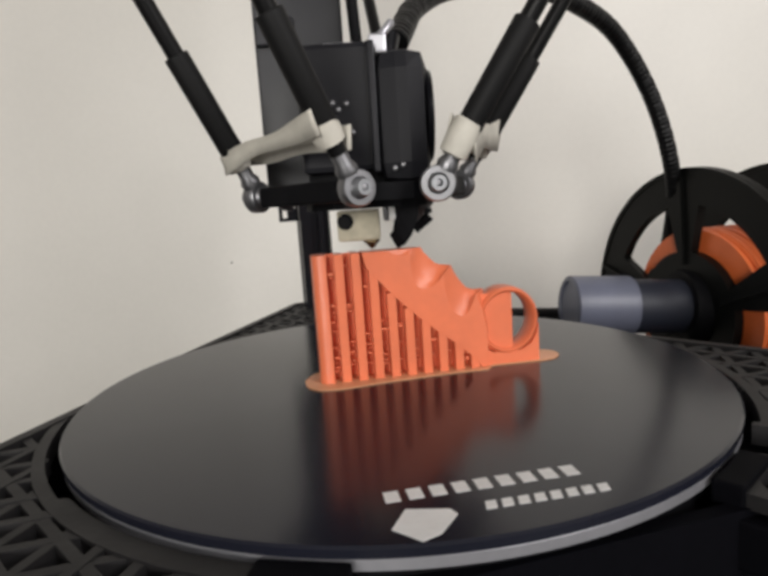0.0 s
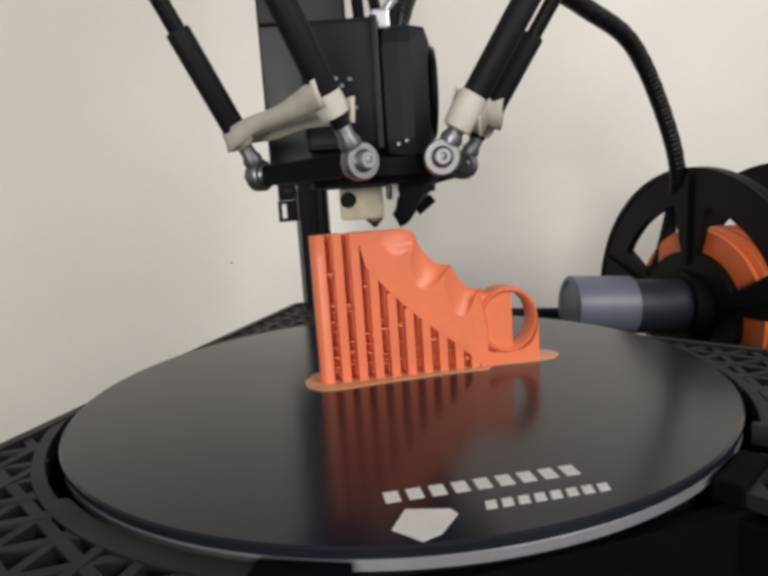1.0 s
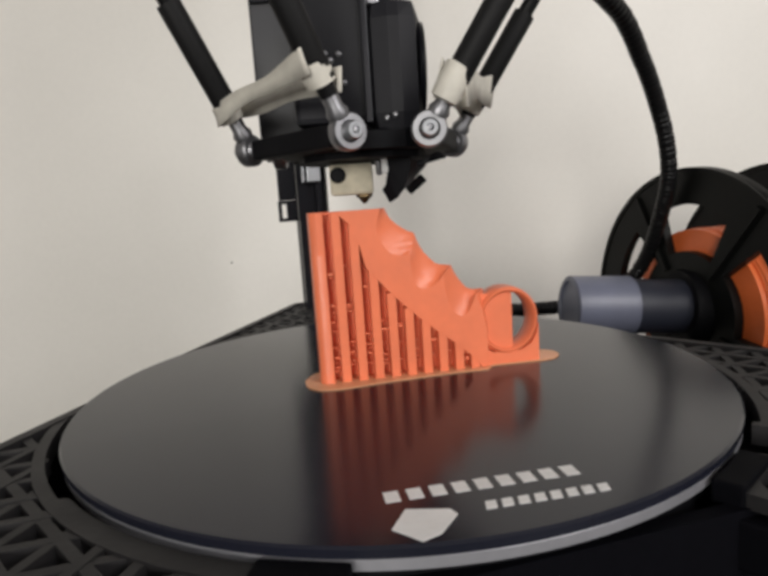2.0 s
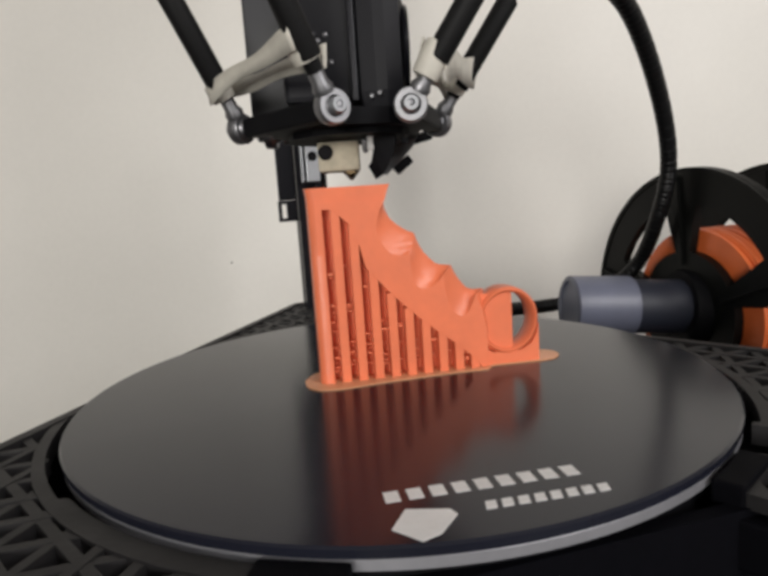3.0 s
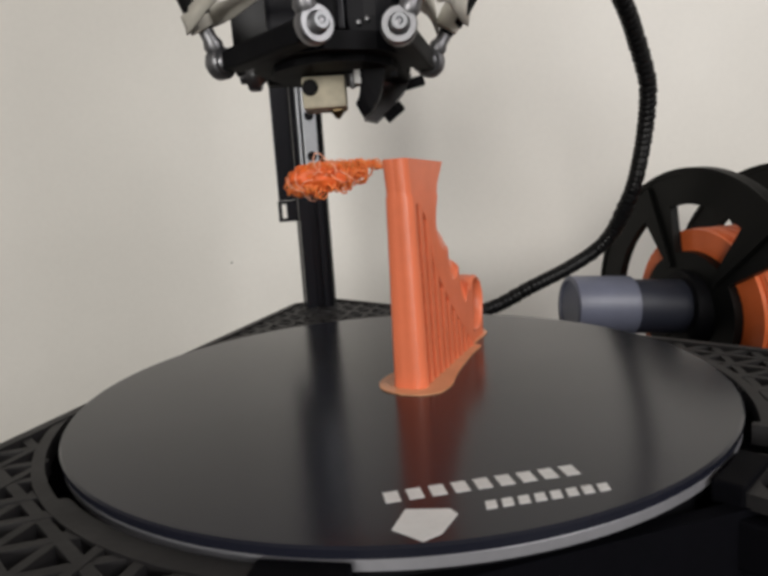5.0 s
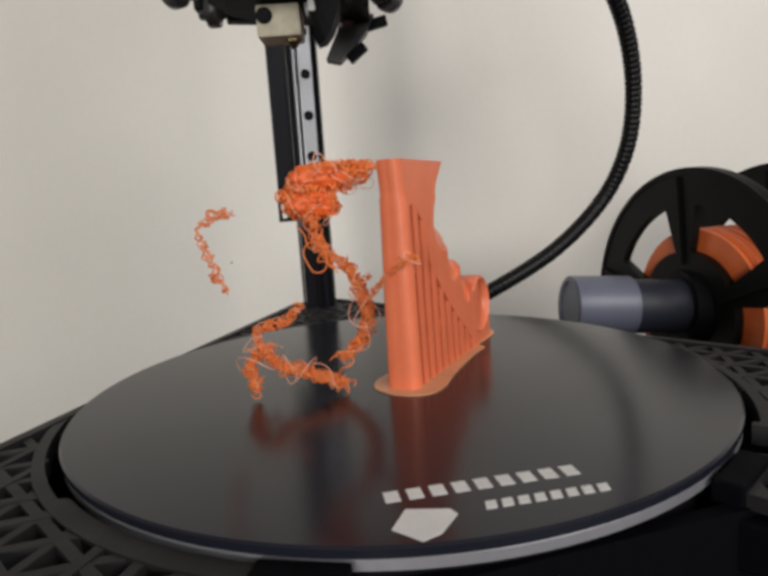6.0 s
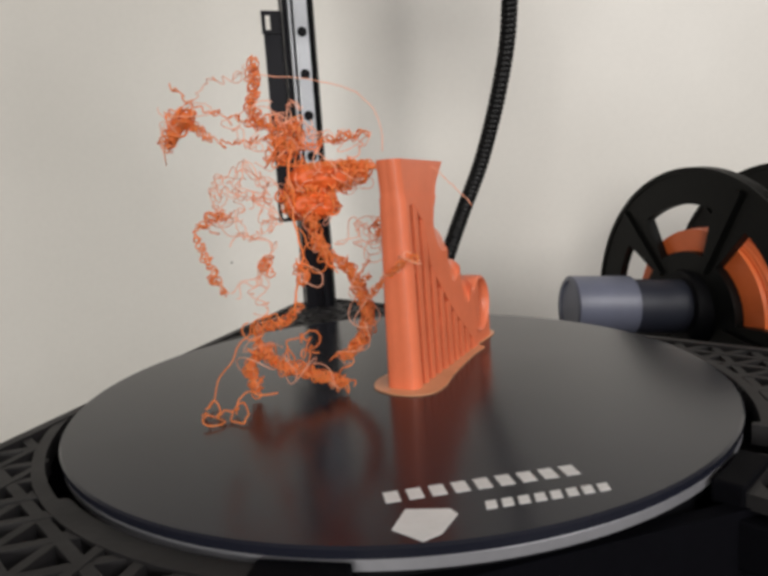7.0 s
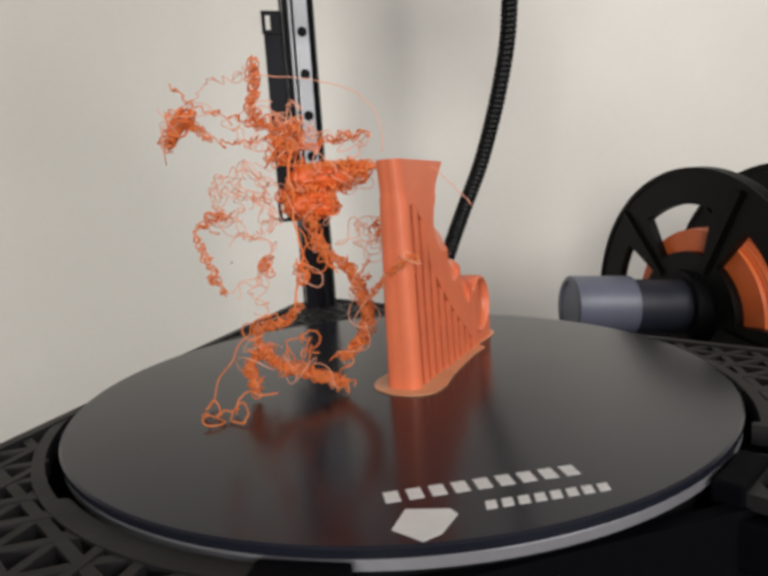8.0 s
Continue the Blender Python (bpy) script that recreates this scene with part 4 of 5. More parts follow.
NEST_TOP = [(-0.0346, -0.0040, 0.0795), (-0.0261, -0.0040, 0.0816), (-0.0170, -0.0040, 0.0801), (-0.0076, -0.0040, 0.0813), (-0.0153, -0.0040, 0.0769), (-0.0265, -0.0040, 0.0766), (-0.0340, -0.0040, 0.0758), (-0.0245, -0.0040, 0.0788)]
NEST_LOW = [(-0.0379, -0.0040, 0.0733), (-0.0307, -0.0040, 0.0710), (-0.0204, -0.0040, 0.0712), (-0.0226, -0.0040, 0.0677), (-0.0329, -0.0040, 0.0674), (-0.0363, -0.0040, 0.0704), (-0.0270, -0.0040, 0.0711)]
CHAIN_RIGHT = [(-0.0278, -0.0080, 0.0671), (-0.0267, -0.0080, 0.0579), (-0.0227, -0.0080, 0.0503), (-0.0153, -0.0080, 0.0446), (-0.0112, -0.0080, 0.0345), (-0.0093, -0.0080, 0.0248), (-0.0132, -0.0080, 0.0155), (-0.0198, -0.0080, 0.0105)]
CHAIN_BED = [(-0.0184, -0.0220, 0.0036), (-0.0285, -0.0220, 0.0080), (-0.0389, -0.0220, 0.0111), (-0.0481, -0.0220, 0.0172), (-0.0526, -0.0220, 0.0133), (-0.0515, -0.0220, 0.0031)]
CHAIN_BACK = [(-0.0368, -0.0040, 0.0308), (-0.0433, -0.0040, 0.0244), (-0.0511, -0.0040, 0.0234), (-0.0536, -0.0040, 0.0172), (-0.0473, -0.0040, 0.0129)]
LOOPS_BED = [(-0.0373, -0.0150, 0.0207), (-0.0301, -0.0150, 0.0183), (-0.0344, -0.0150, 0.0120), (-0.0395, -0.0150, 0.0161), (-0.0317, -0.0150, 0.0222), (-0.0295, -0.0150, 0.0145)]
CHAIN_LEFT = [(-0.0590, -0.0040, 0.0673), (-0.0665, -0.0040, 0.0663), (-0.0722, -0.0040, 0.0607), (-0.0695, -0.0040, 0.0530), (-0.0676, -0.0040, 0.0444), (-0.0637, -0.0040, 0.0368)]
LEFT_LINK = [(-0.0637, -0.0040, 0.0368), (-0.0560, -0.0040, 0.0411), (-0.0482, -0.0040, 0.0469), (-0.0461, -0.0040, 0.0553), (-0.0540, -0.0040, 0.0614), (-0.0590, -0.0040, 0.0673)]
LEFT_LOW = [(-0.0461, -0.0060, 0.0517), (-0.0496, -0.0060, 0.0444), (-0.0522, -0.0060, 0.0370), (-0.0490, -0.0060, 0.0310), (-0.0530, -0.0060, 0.0284)]
TRAIL = [(-0.0429, -0.0200, 0.0295), (-0.0511, -0.0200, 0.0274), (-0.0605, -0.0200, 0.0142), (-0.0668, -0.0200, 0.0054), (-0.0651, -0.0327, 0.0014)]
BED_LOOP_A = [(-0.0688, -0.0350, 0.0034), (-0.0629, -0.0350, 0.0038), (-0.0595, -0.0453, 0.0014), (-0.0635, -0.0454, 0.0014), (-0.0681, -0.0350, 0.0024), (-0.0599, -0.0408, 0.0014), (-0.0554, -0.0393, 0.0014)]
BED_LOOP_B = [(-0.0554, -0.0393, 0.0014), (-0.0537, -0.0350, 0.0032), (-0.0493, -0.0427, 0.0014), (-0.0515, -0.0488, 0.0014), (-0.0557, -0.0392, 0.0014), (-0.0527, -0.0350, 0.0049), (-0.0466, -0.0350, 0.0071), (-0.0415, -0.0350, 0.0071)]
STEM = [(-0.0318, -0.0020, 0.0830), (-0.0358, -0.0020, 0.0897), (-0.0401, -0.0020, 0.0936), (-0.0341, -0.0020, 0.0986), (-0.0308, -0.0020, 0.0939), (-0.0369, -0.0020, 0.0879), (-0.0445, -0.0020, 0.0866)]
ARM_RIGHT = [(-0.0345, -0.0040, 0.0912), (-0.0252, -0.0040, 0.0920), (-0.0159, -0.0040, 0.0939), (-0.0061, -0.0040, 0.0944)]
ARM_LEFT = [(-0.0371, -0.0020, 0.0961), (-0.0474, -0.0020, 0.0949), (-0.0566, -0.0020, 0.0946), (-0.0656, -0.0020, 0.0974), (-0.0741, -0.0020, 0.1033), (-0.0800, -0.0020, 0.0958)]
CROWN = [(-0.0767, -0.0020, 0.1049), (-0.0688, -0.0020, 0.1097), (-0.0665, -0.0020, 0.1140), (-0.0598, -0.0020, 0.1170), (-0.0451, -0.0020, 0.1184)]
ARC = [(-0.0451, -0.0020, 0.1184), (-0.0271, -0.0020, 0.1158), (-0.0128, -0.0020, 0.1117), (-0.0041, -0.0020, 0.1052), (-0.0001, -0.0020, 0.0964), (-0.0002, -0.0020, 0.0870)]
SPRIG = [(-0.0456, -0.0020, 0.1240), (-0.0449, -0.0020, 0.1161), (-0.0471, -0.0020, 0.1092), (-0.0467, -0.0020, 0.1021), (-0.0406, -0.0020, 0.0981)]
RISER = [(-0.0361, -0.0020, 0.0860), (-0.0328, -0.0020, 0.0967), (-0.0337, -0.0020, 0.1074), (-0.0308, -0.0020, 0.1152), (-0.0307, -0.0020, 0.1247), (-0.0281, -0.0020, 0.1332), (-0.0228, -0.0020, 0.1405)]
SCRIBBLE_A = [(-0.0632, -0.0040, 0.0804), (-0.0573, -0.0040, 0.0837), (-0.0483, -0.0040, 0.0813), (-0.0442, -0.0040, 0.0755), (-0.0527, -0.0040, 0.0743), (-0.0607, -0.0040, 0.0775), (-0.0641, -0.0040, 0.0713), (-0.0631, -0.0040, 0.0639), (-0.0555, -0.0040, 0.0652)]
SCRIBBLE_B = [(-0.0362, -0.0030, 0.0732), (-0.0450, -0.0030, 0.0793), (-0.0519, -0.0030, 0.0843), (-0.0579, -0.0030, 0.0801), (-0.0494, -0.0030, 0.0722), (-0.0425, -0.0030, 0.0662), (-0.0506, -0.0030, 0.0593), (-0.0582, -0.0030, 0.0588)]
SCRIBBLE_C = [(-0.0323, -0.0030, 0.0965), (-0.0389, -0.0030, 0.1041), (-0.0460, -0.0030, 0.1072), (-0.0537, -0.0030, 0.1033), (-0.0567, -0.0030, 0.1008), (-0.0509, -0.0030, 0.0942), (-0.0458, -0.0030, 0.0902)]
LOOPS_RIGHT = [(-0.0187, -0.0080, 0.0537), (-0.0136, -0.0080, 0.0598), (-0.0052, -0.0080, 0.0620), (-0.0022, -0.0080, 0.0581), (-0.0095, -0.0080, 0.0531), (-0.0071, -0.0080, 0.0474), (-0.0129, -0.0080, 0.0450), (-0.0041, -0.0080, 0.0509), (-0.0090, -0.0080, 0.0604)]
TIE = [(0.0090, -0.0340, 0.0498), (0.0051, -0.0310, 0.0485), (0.0006, -0.0240, 0.0439), (-0.0050, -0.0140, 0.0378), (-0.0087, -0.0090, 0.0322), (-0.0106, -0.0080, 0.0373), (-0.0075, -0.0080, 0.0418)]
UPRIGHT = [(-0.0322, -0.0100, 0.0905), (-0.0342, -0.0100, 0.0801), (-0.0338, -0.0100, 0.0676), (-0.0328, -0.0100, 0.0548), (-0.0346, -0.0100, 0.0420), (-0.0361, -0.0100, 0.0299)]
LOOP_MID = [(-0.0336, -0.0090, 0.0621), (-0.0296, -0.0090, 0.0545), (-0.0236, -0.0090, 0.0490), (-0.0268, -0.0090, 0.0441), (-0.0319, -0.0090, 0.0491), (-0.0278, -0.0090, 0.0544), (-0.0193, -0.0090, 0.0455)]
CLUMP_A = [(-0.0463, -0.0030, 0.1186), (-0.0454, -0.0030, 0.1124), (-0.0487, -0.0030, 0.1073), (-0.0449, -0.0030, 0.1030), (-0.0414, -0.0030, 0.1007), (-0.0488, -0.0030, 0.1008), (-0.0443, -0.0030, 0.1053)]
NET = [(-0.0397, -0.0040, 0.1013), (-0.0317, -0.0040, 0.0978), (-0.0386, -0.0040, 0.0936), (-0.0316, -0.0040, 0.0901), (-0.0426, -0.0040, 0.0863), (-0.0317, -0.0040, 0.1020), (-0.0377, -0.0040, 0.0860), (-0.0315, -0.0040, 0.0937)]
CLUMP_B = [(-0.0772, -0.0020, 0.1049), (-0.0705, -0.0020, 0.1055), (-0.0751, -0.0020, 0.1008), (-0.0795, -0.0020, 0.0950), (-0.0738, -0.0020, 0.1029)]
STREAK_A = [(-0.0626, -0.0040, 0.0818), (-0.0652, -0.0040, 0.0751), (-0.0632, -0.0040, 0.0694), (-0.0667, -0.0040, 0.0650), (-0.0651, -0.0040, 0.0584)]
STREAK_B = [(-0.0539, -0.0040, 0.0807), (-0.0566, -0.0040, 0.0754), (-0.0538, -0.0040, 0.0706), (-0.0569, -0.0040, 0.0653)]
STREAK_C = [(-0.0485, -0.0040, 0.0791), (-0.0443, -0.0040, 0.0746), (-0.0473, -0.0040, 0.0684), (-0.0435, -0.0040, 0.0607), (-0.0453, -0.0040, 0.0738), (-0.0503, -0.0040, 0.0704)]
LOOP_CHAIN = [(-0.0257, -0.0140, 0.0106), (-0.0225, -0.0140, 0.0142), (-0.0187, -0.0140, 0.0147), (-0.0157, -0.0140, 0.0105), (-0.0200, -0.0140, 0.0075), (-0.0221, -0.0140, 0.0046)]
TUFT_A = [(-0.0345, -0.0100, 0.0479), (-0.0311, -0.0100, 0.0444), (-0.0347, -0.0100, 0.0413), (-0.0306, -0.0100, 0.0414), (-0.0336, -0.0100, 0.0456)]
TUFT_B = [(-0.0459, -0.0060, 0.0516), (-0.0478, -0.0060, 0.0471), (-0.0461, -0.0060, 0.0451), (-0.0472, -0.0060, 0.0499)]
TUFT_C = [(-0.0019, -0.0080, 0.0622), (-0.0040, -0.0080, 0.0583), (-0.0012, -0.0080, 0.0566), (-0.0031, -0.0080, 0.0610)]
LOOP_LOW_A = [(-0.0529, -0.0140, 0.0281), (-0.0557, -0.0140, 0.0251), (-0.0531, -0.0140, 0.0215), (-0.0489, -0.0140, 0.0231), (-0.0508, -0.0140, 0.0270), (-0.0522, -0.0140, 0.0196)]
LOOP_LOW_B = [(-0.0471, -0.0140, 0.0253), (-0.0477, -0.0140, 0.0287), (-0.0439, -0.0140, 0.0299), (-0.0432, -0.0140, 0.0261), (-0.0466, -0.0140, 0.0245)]
UP_RIGHT = [(-0.0274, -0.0030, 0.1065), (-0.0220, -0.0030, 0.1100), (-0.0146, -0.0030, 0.1113), (-0.0098, -0.0030, 0.1141), (-0.0048, -0.0030, 0.1163), (-0.0048, -0.0030, 0.1115), (-0.0066, -0.0030, 0.1064), (-0.0095, -0.0030, 0.1022)]
UP_LOOPS = [(-0.0306, -0.0030, 0.1158), (-0.0353, -0.0030, 0.1135), (-0.0326, -0.0030, 0.1089), (-0.0387, -0.0030, 0.1067), (-0.0289, -0.0030, 0.1043), (-0.0373, -0.0030, 0.1022), (-0.0223, -0.0030, 0.1065), (-0.0177, -0.0030, 0.1041), (-0.0203, -0.0030, 0.1082), (-0.0255, -0.0030, 0.1120)]
WISP = [(0.0186, 0.0000, 0.0808), (0.0213, 0.0000, 0.0784), (0.0267, 0.0000, 0.0728), (0.0321, 0.0000, 0.0672), (0.0333, 0.0000, 0.0649)]
FRINGE = [(-0.0173, -0.0040, 0.0756), (-0.0116, -0.0040, 0.0771), (-0.0091, -0.0040, 0.0741), (-0.0042, -0.0040, 0.0775), (-0.0068, -0.0040, 0.0804), (-0.0137, -0.0040, 0.0744), (-0.0020, -0.0040, 0.0819)]


# ---- loose filament: curls along a line ----
def curls(lines, turns, radius, tube, seed, sides=5, spread=0.35, strands=1):
    """Strands that curl round a line: turns a metre, mean radius of a curl and of the strand."""
    bm = bmesh.new()
    rng = random.Random(seed)
    for s in range(strands):
        P = spline(lines, 60)
        length = sum((b - a).length for a, b in zip(P, P[1:]))
        n = max(24, int(length * turns * 13))
        P = spline(lines, n)
        a, r, lift, ra = rng.random() * 6, radius, 0.0, radius
        rate = goal = length * turns * 2 * math.pi / n
        pts = []
        side, axis = Vector((0, 1, 0)), Vector((0, 0, 1))
        for i, p in enumerate(P):
            t = (P[min(i + 2, n - 1)] - P[max(i - 2, 0)]).normalized()
            side = t.cross(Vector((0.2, 1, 0.3))).normalized()
            axis = t.cross(side)
            if i % 13 == 0:
                ra = radius * (1 + spread * rng.uniform(-2.2, 1.6))
                goal = length * turns * 2 * math.pi / n * rng.uniform(0.4, 1.6) * (1 if rng.random() < 0.8 else -1)
            r += (ra - r) * 0.12
            rate += (goal - rate) * 0.25
            a += rate
            q = p + side * math.cos(a) * r + axis * math.sin(a) * r + t * math.sin(a * 0.63 + s) * r * 1.3 + noise.noise_vector(p * 210 + Vector((s * 9, seed, 0))) * radius * 1.5
            q.z = max(q.z, tube + 0.0005)
            pts.append(q)
        add_tube(bm, pts, tube, sides)
    return bm


TANGLE_OB = thing("tangled_filament", "tangled nest of loose orange filament strands above the bed", "filament tangle")
TANGLES = []
SPOOL_PHASE = 1.0


THIN, MID = 0.00019, 0.00028


def strand(lines, t, turns, radius, tube, strands=1, spread=0.35, name="strand"):
    ob = part(name, curls(lines, turns, radius, tube, len(TANGLES) + 11, 5, spread, strands), PALE if tube <= THIN else STRAND, TANGLE_OB, smooth=True)
    TANGLES.append((ob, t))
    if strands > 1:
        tagged(ob, kind="stuff")
        fuzz = part("fuzz", curls(lines, turns * 0.35, radius * 1.9, THIN, len(TANGLES) + 70, 5, 0.6, 1), PALE, TANGLE_OB, smooth=True)
        TANGLES.append((fuzz, t))
    return ob


BRIDGE_OB = part("strand_bridge", curls(BRIDGE, 440, 0.0011, MID, 3, 5, 0.5, 8), STRAND, TANGLE_OB, smooth=True)
strand(BRIDGE_END, 4.4, 420, 0.0014, MID, 3)
strand(DROOP, 4.4, 380, 0.0016, MID, 2)
strand(NEST_TOP, 5.0, 460, 0.0019, 0.00036, 8, 0.4, "strand_nest")
strand(NEST_LOW, 5.3, 480, 0.0018, 0.0004, 8, 0.4, "strand_nest")


def lump(c, size, seed):
    """A half-melted lump of strands."""
    bm = bmesh.new()
    bmesh.ops.create_icosphere(bm, subdivisions=4, radius=1.0)
    for v in bm.verts:
        n = noise.noise_vector(v.co * 1.7 + Vector((seed, 0, 0))) * 0.35 + noise.noise_vector(v.co * 6 + Vector((0, seed, 0))) * 0.16
        v.co = Vector(c) + Vector(((v.co.x + n.x) * size[0], (v.co.y + n.y) * size[1], (v.co.z + n.z) * size[2]))
    return bm


for c, size, t in ((Vector(NEST_LOW[-1]) + Vector((-0.001, 0, -0.0016)), (0.0092, 0.0055, 0.0046), 5.2), (Vector(NEST_TOP[1]) + Vector((0.0015, 0, -0.002)), (0.0108, 0.005, 0.0044), 4.9)):
    TANGLES.append((part("melted_lump", lump(c, size, 3), MELTED, TANGLE_OB, smooth=True), t))
strand(WISP, 6.6, 6, 0.0003, THIN, 1)
strand(FRINGE, 5.4, 160, 0.0016, THIN, 1)
strand(CHAIN_RIGHT, 5.5, 620, 0.0017, MID, 5, 0.35, "strand_chain")
strand(CHAIN_BED, 5.6, 620, 0.0017, MID, 5, 0.35, "strand_chain")
strand(CHAIN_BACK, 5.7, 480, 0.0014, MID, 3, 0.35, "strand_chain")
strand(LOOP_MID, 5.9, 60, 0.0012, MID, 1)
strand(LOOPS_BED, 6.1, 170, 0.0024, MID, 1)
tagged(BRIDGE_OB, kind="stuff")
LEFT_OB = part("strand_chain", curls(CHAIN_LEFT, 560, 0.0014, MID, 5, 5, 0.5, 2), STRAND, TANGLE_OB, smooth=True)
strand(LEFT_LINK, 6.1, 150, 0.0012, THIN, 1)
strand(LEFT_LOW, 6.1, 300, 0.0014, THIN, 1)
strand(LOOPS_RIGHT, 6.1, 150, 0.0018, THIN, 1)
strand(UPRIGHT, 6.1, 40, 0.0007, 0.00045, 1)
strand(TRAIL, 6.2, 60, 0.0006, MID, 1)
strand(BED_LOOP_A, 6.16, 60, 0.0012, MID, 1)
strand(BED_LOOP_B, 6.16, 60, 0.0012, MID, 1)
strand(TIE, 6.0, 520, 0.0010, MID, 2, 0.35, "strand_chain")
strand(STEM, 6.2, 330, 0.0022, MID, 2)
strand(ARM_RIGHT, 6.2, 560, 0.0014, MID, 2, 0.35, "strand_chain")
strand(SCRIBBLE_B, 6.4, 190, 0.0016, THIN, 1)
strand(SCRIBBLE_C, 6.4, 160, 0.0014, THIN, 1)
for line, t in ((SCRIBBLE_A, 6.6), (SCRIBBLE_B, 6.45), (SCRIBBLE_C, 6.45), (LOOPS_RIGHT, 6.15), (LEFT_LOW, 6.15), (LEFT_LINK, 6.15)):
    strand([Vector(q) + Vector((0.0016, -0.002, -0.001)) for q in line], t, 130, 0.0022, THIN, 1, 0.5)
ARM_OBS = [part("strand_chain", curls(ARM_LEFT, 480, 0.0013, MID, 41, 5, 0.35, 1), STRAND, TANGLE_OB, smooth=True),
           part("strand_chain", curls(ARM_LEFT[-3:], 700, 0.0019, MID, 42, 5, 0.35, 2), STRAND, TANGLE_OB, smooth=True)]
UP_OBS = [part("strand", curls(UP_RIGHT, 260, 0.0011, MID, 43, 5, 0.4, 1), PALE, TANGLE_OB, smooth=True),
          part("strand", curls(UP_LOOPS, 190, 0.0014, THIN, 44, 5, 0.4, 2), PALE, TANGLE_OB, smooth=True)]
strand(CROWN, 6.6, 330, 0.0012, THIN, 1)
strand(ARC, 6.6, 6, 0.0004, THIN, 1)
strand(SPRIG, 6.6, 560, 0.0013, MID, 3, 0.35, "strand_chain")
strand(CLUMP_A, 6.6, 520, 0.0016, MID, 1, 0.35, "strand_chain")
strand(NET, 6.2, 300, 0.0017, MID, 2, 0.4, "strand_nest")
strand(CLUMP_B, 6.6, 560, 0.0018, MID, 4, 0.35, "strand_chain")
for line, t in ((STREAK_A, 6.6), (STREAK_B, 6.45), (STREAK_C, 6.3)):
    strand(line, t, 420, 0.0014, THIN, 1, 0.4)
strand(LOOP_CHAIN, 5.8, 30, 0.0006, MID, 1)
for line, t in ((TUFT_A, 6.1), (TUFT_B, 6.1), (TUFT_C, 6.15)):
    strand(line, t, 520, 0.0014, MID, 2, 0.4)
for line, t in ((LOOP_LOW_A, 6.2), (LOOP_LOW_B, 6.3)):
    strand(line, t, 50, 0.0008, MID, 1)
strand(SCRIBBLE_A, 6.6, 210, 0.0016, THIN, 1)
RISER_OB = part("strand_chain", curls(RISER, 380, 0.0012, MID, 8, 5, 0.5, 1), STRAND, TANGLE_OB, smooth=True)


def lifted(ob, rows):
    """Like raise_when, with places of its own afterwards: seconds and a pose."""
    low = Matrix.Translation((0, 0, HIDE_TOP - max(v.co.z for v in ob.data.vertices)))
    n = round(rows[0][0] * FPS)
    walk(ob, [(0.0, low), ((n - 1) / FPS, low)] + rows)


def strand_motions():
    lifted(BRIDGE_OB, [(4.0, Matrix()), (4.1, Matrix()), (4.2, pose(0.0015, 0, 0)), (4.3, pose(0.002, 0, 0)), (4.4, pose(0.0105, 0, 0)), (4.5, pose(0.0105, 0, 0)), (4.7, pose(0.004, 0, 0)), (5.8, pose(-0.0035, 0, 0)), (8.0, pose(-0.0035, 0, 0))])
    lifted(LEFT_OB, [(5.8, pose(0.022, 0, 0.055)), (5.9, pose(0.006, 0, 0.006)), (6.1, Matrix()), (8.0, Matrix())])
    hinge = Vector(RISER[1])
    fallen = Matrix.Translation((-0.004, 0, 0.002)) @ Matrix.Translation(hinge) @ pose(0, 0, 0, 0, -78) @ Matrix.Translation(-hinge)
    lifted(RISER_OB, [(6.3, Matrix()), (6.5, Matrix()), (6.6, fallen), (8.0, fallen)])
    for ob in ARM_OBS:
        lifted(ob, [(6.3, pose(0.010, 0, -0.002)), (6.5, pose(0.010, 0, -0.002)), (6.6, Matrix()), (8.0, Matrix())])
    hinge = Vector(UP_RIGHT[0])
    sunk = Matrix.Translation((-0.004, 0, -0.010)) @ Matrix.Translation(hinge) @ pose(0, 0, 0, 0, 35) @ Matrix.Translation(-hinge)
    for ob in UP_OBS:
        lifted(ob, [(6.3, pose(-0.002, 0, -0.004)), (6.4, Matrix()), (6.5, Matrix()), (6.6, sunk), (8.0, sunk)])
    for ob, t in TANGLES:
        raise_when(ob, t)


def build_sheath():
    s = thing("cable_sheath", "black corrugated plastic cable sheath", "cable sheath")
    bm = bmesh.new()
    prof = []
    for i in range(4):
        z = -0.0068 + 0.0034 * i
        prof += [(0.0049, z), (0.0053, z + 0.0006), (0.0053, z + 0.0022), (0.0049, z + 0.0028)]
    add_lathe(bm, [(0, -0.007)] + prof + [(0, 0.0072)], 18)
    first = smooth_by_angle(part("link", bm, SHEATH, s, smooth=True), 50)
    links = [first]
    for _ in range(LINKS - 1):
        o = first.copy()
        scene.collection.objects.link(o)
        links.append(o)
    return links


SHEATH_LINKS = build_sheath()


# ---- everything that moves ----
def link_poses(pts):
    P = spline(pts, LINKS)
    out = []
    for i, p in enumerate(P):
        t = P[min(i + 1, LINKS - 1)] - P[max(i - 1, 0)]
        q = Vector((0, 0, 1)).rotation_difference(t.normalized())
        out.append(Matrix.Translation(p) @ q.to_matrix().to_4x4())
    return out


HIDE_TOP = -0.045   # pieces not yet laid are hidden below this height, inside the base


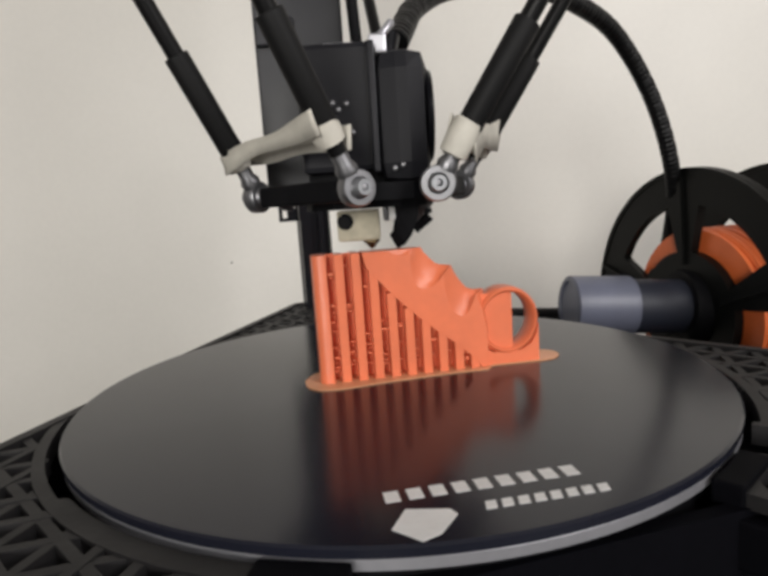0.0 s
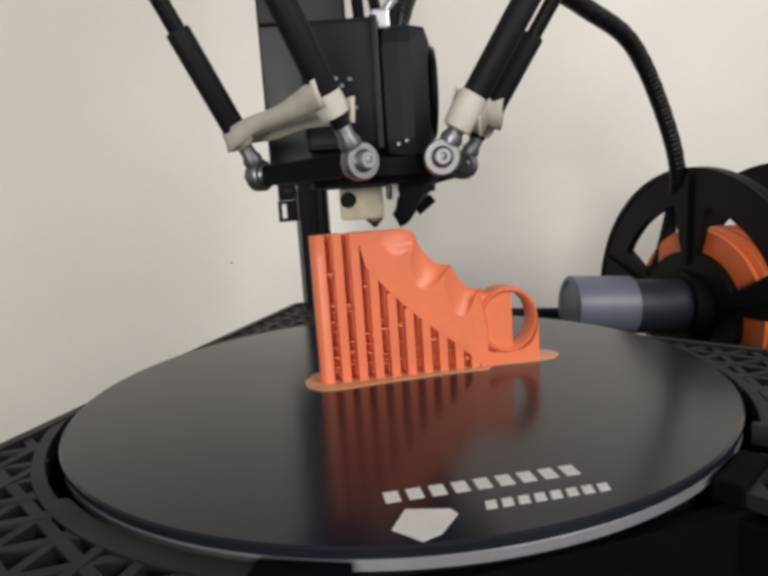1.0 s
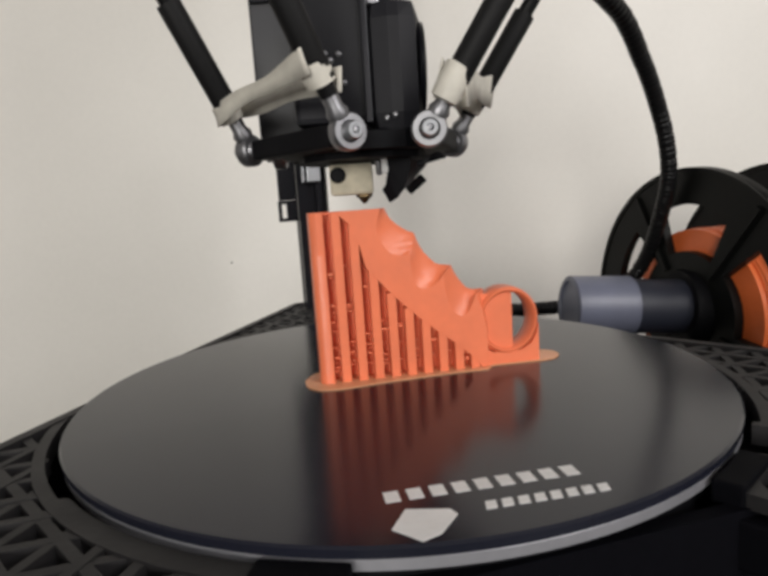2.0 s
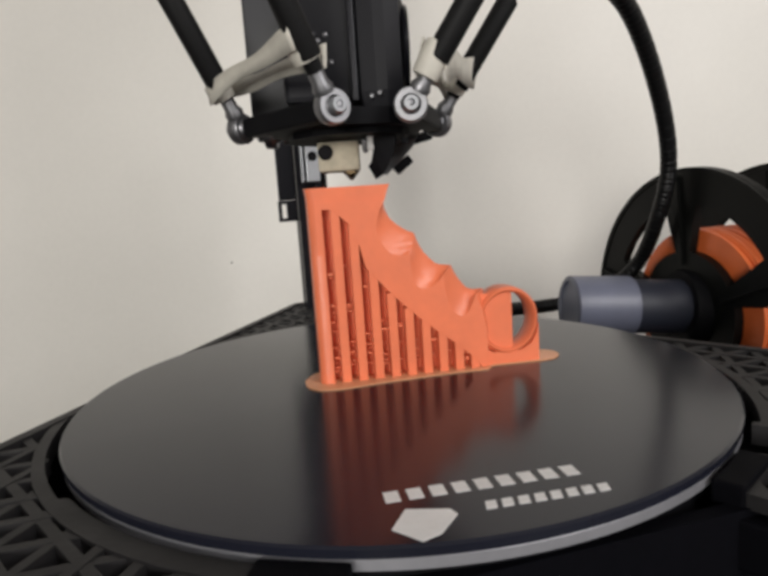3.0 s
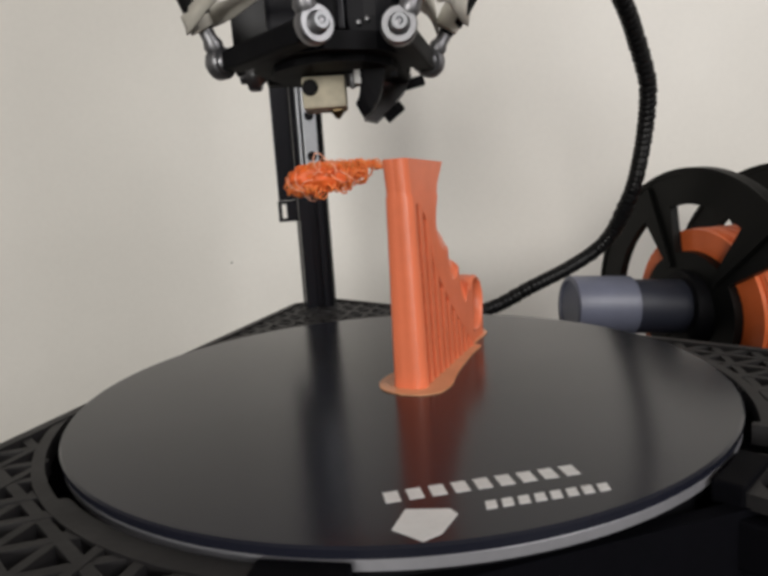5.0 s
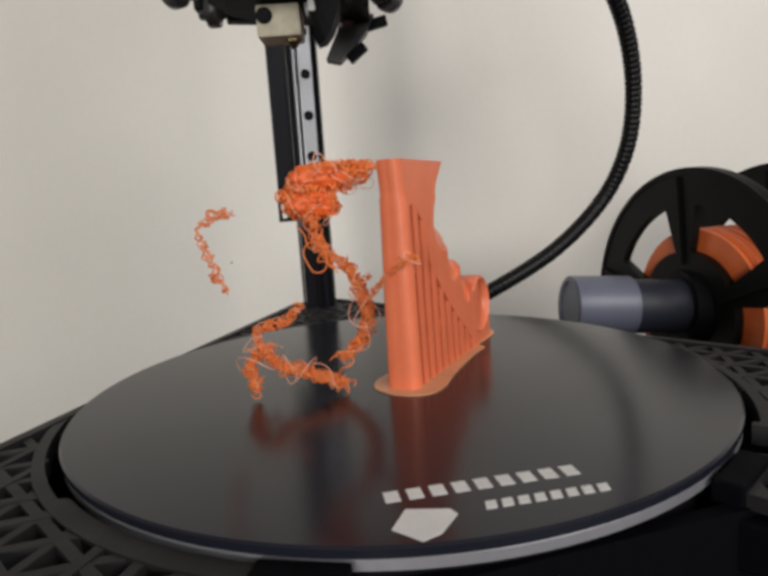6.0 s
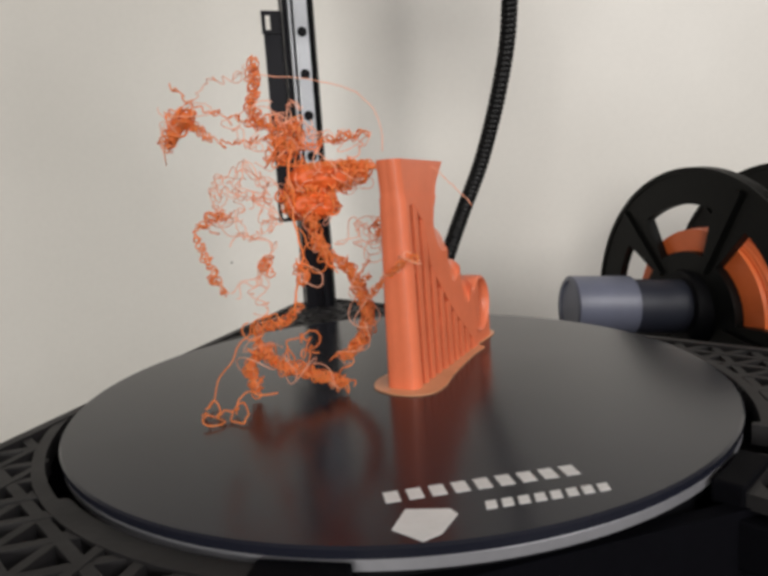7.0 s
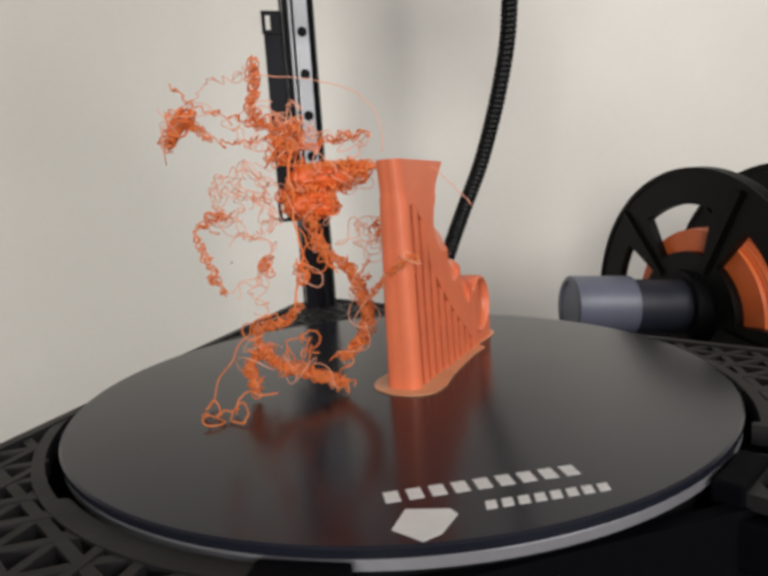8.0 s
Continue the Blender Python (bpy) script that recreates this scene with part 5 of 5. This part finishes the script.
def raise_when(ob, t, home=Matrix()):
    """The piece is hidden inside the base until laid, then jumps into place."""
    low = Matrix.Translation((0, 0, HIDE_TOP - max(v.co.z for v in ob.data.vertices))) @ home
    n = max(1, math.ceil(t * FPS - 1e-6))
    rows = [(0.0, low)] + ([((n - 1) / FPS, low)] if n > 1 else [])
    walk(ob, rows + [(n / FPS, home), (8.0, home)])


def motions():
    heads = [(t, Vector((x, y, z))) for t, x, y, z in HEAD_A + HEAD_B + HEAD_C]
    walk(HEAD_OB, [(t, Matrix.Translation(p)) for t, p in heads])
    for rod, (bear, foot) in zip(RODS, JOINTS):
        walk(rod, [(t, along(p + foot, rod_top(bear, foot, p))) for t, p in heads])
    # the spool turns in jerks as filament is drawn off
    turns = [(0.0, 20), (0.5, -18), (1.0, 15), (1.5, 20), (2.2, 55), (2.8, 34), (3.0, 22), (3.2, 15), (3.4, 6), (3.5, 54), (3.6, 42), (3.7, 30), (3.8, 22), (3.9, 44), (4.0, 58), (4.1, 14), (4.2, 12), (4.3, 45), (4.4, 42),
             (4.5, 26), (4.6, 13), (5.2, 50), (5.8, 22), (5.9, 6), (6.0, 22), (6.2, -8), (6.4, 2), (6.5, 29), (6.6, 60), (8.0, 60)]
    walk(SPOOL_OB, [(t, SPOOL_M @ pose(0, 0, 0, 0, 0, a + SPOOL_PHASE)) for t, a in turns])
    # the part comes loose at 3.9 s and swings round with the head
    places = [(0.0, -0.0290, -0.0105, 9.0), (3.9, -0.0290, -0.0105, 9.0), (4.0, 0.0022, -0.0122, 17.0), (4.1, 0.0040, -0.0128, 26.7), (4.2, 0.0112, -0.0242, 63.0), (4.3, 0.0114, -0.0242, 63.5),
              (4.4, 0.0220, -0.0290, 82.5), (4.5, 0.0208, -0.0290, 82.5), (4.6, 0.0188, -0.0290, 78.5), (4.7, 0.0140, -0.0248, 71.7), (5.8, 0.0070, -0.0250, 61.6), (8.0, 0.0070, -0.0250, 61.6)]
    walk(PRINT_OB, [(t, pose(x, y, 0, 0, 0, a)) for t, x, y, a in places])
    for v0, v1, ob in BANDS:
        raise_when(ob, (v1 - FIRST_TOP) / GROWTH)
    shapes = [(t, link_poses(pts)) for t, pts in SHEATH_SHAPES]
    for i, ob in enumerate(SHEATH_LINKS):
        walk(ob, [(t, ps[i]) for t, ps in shapes])
    strand_motions()


motions()
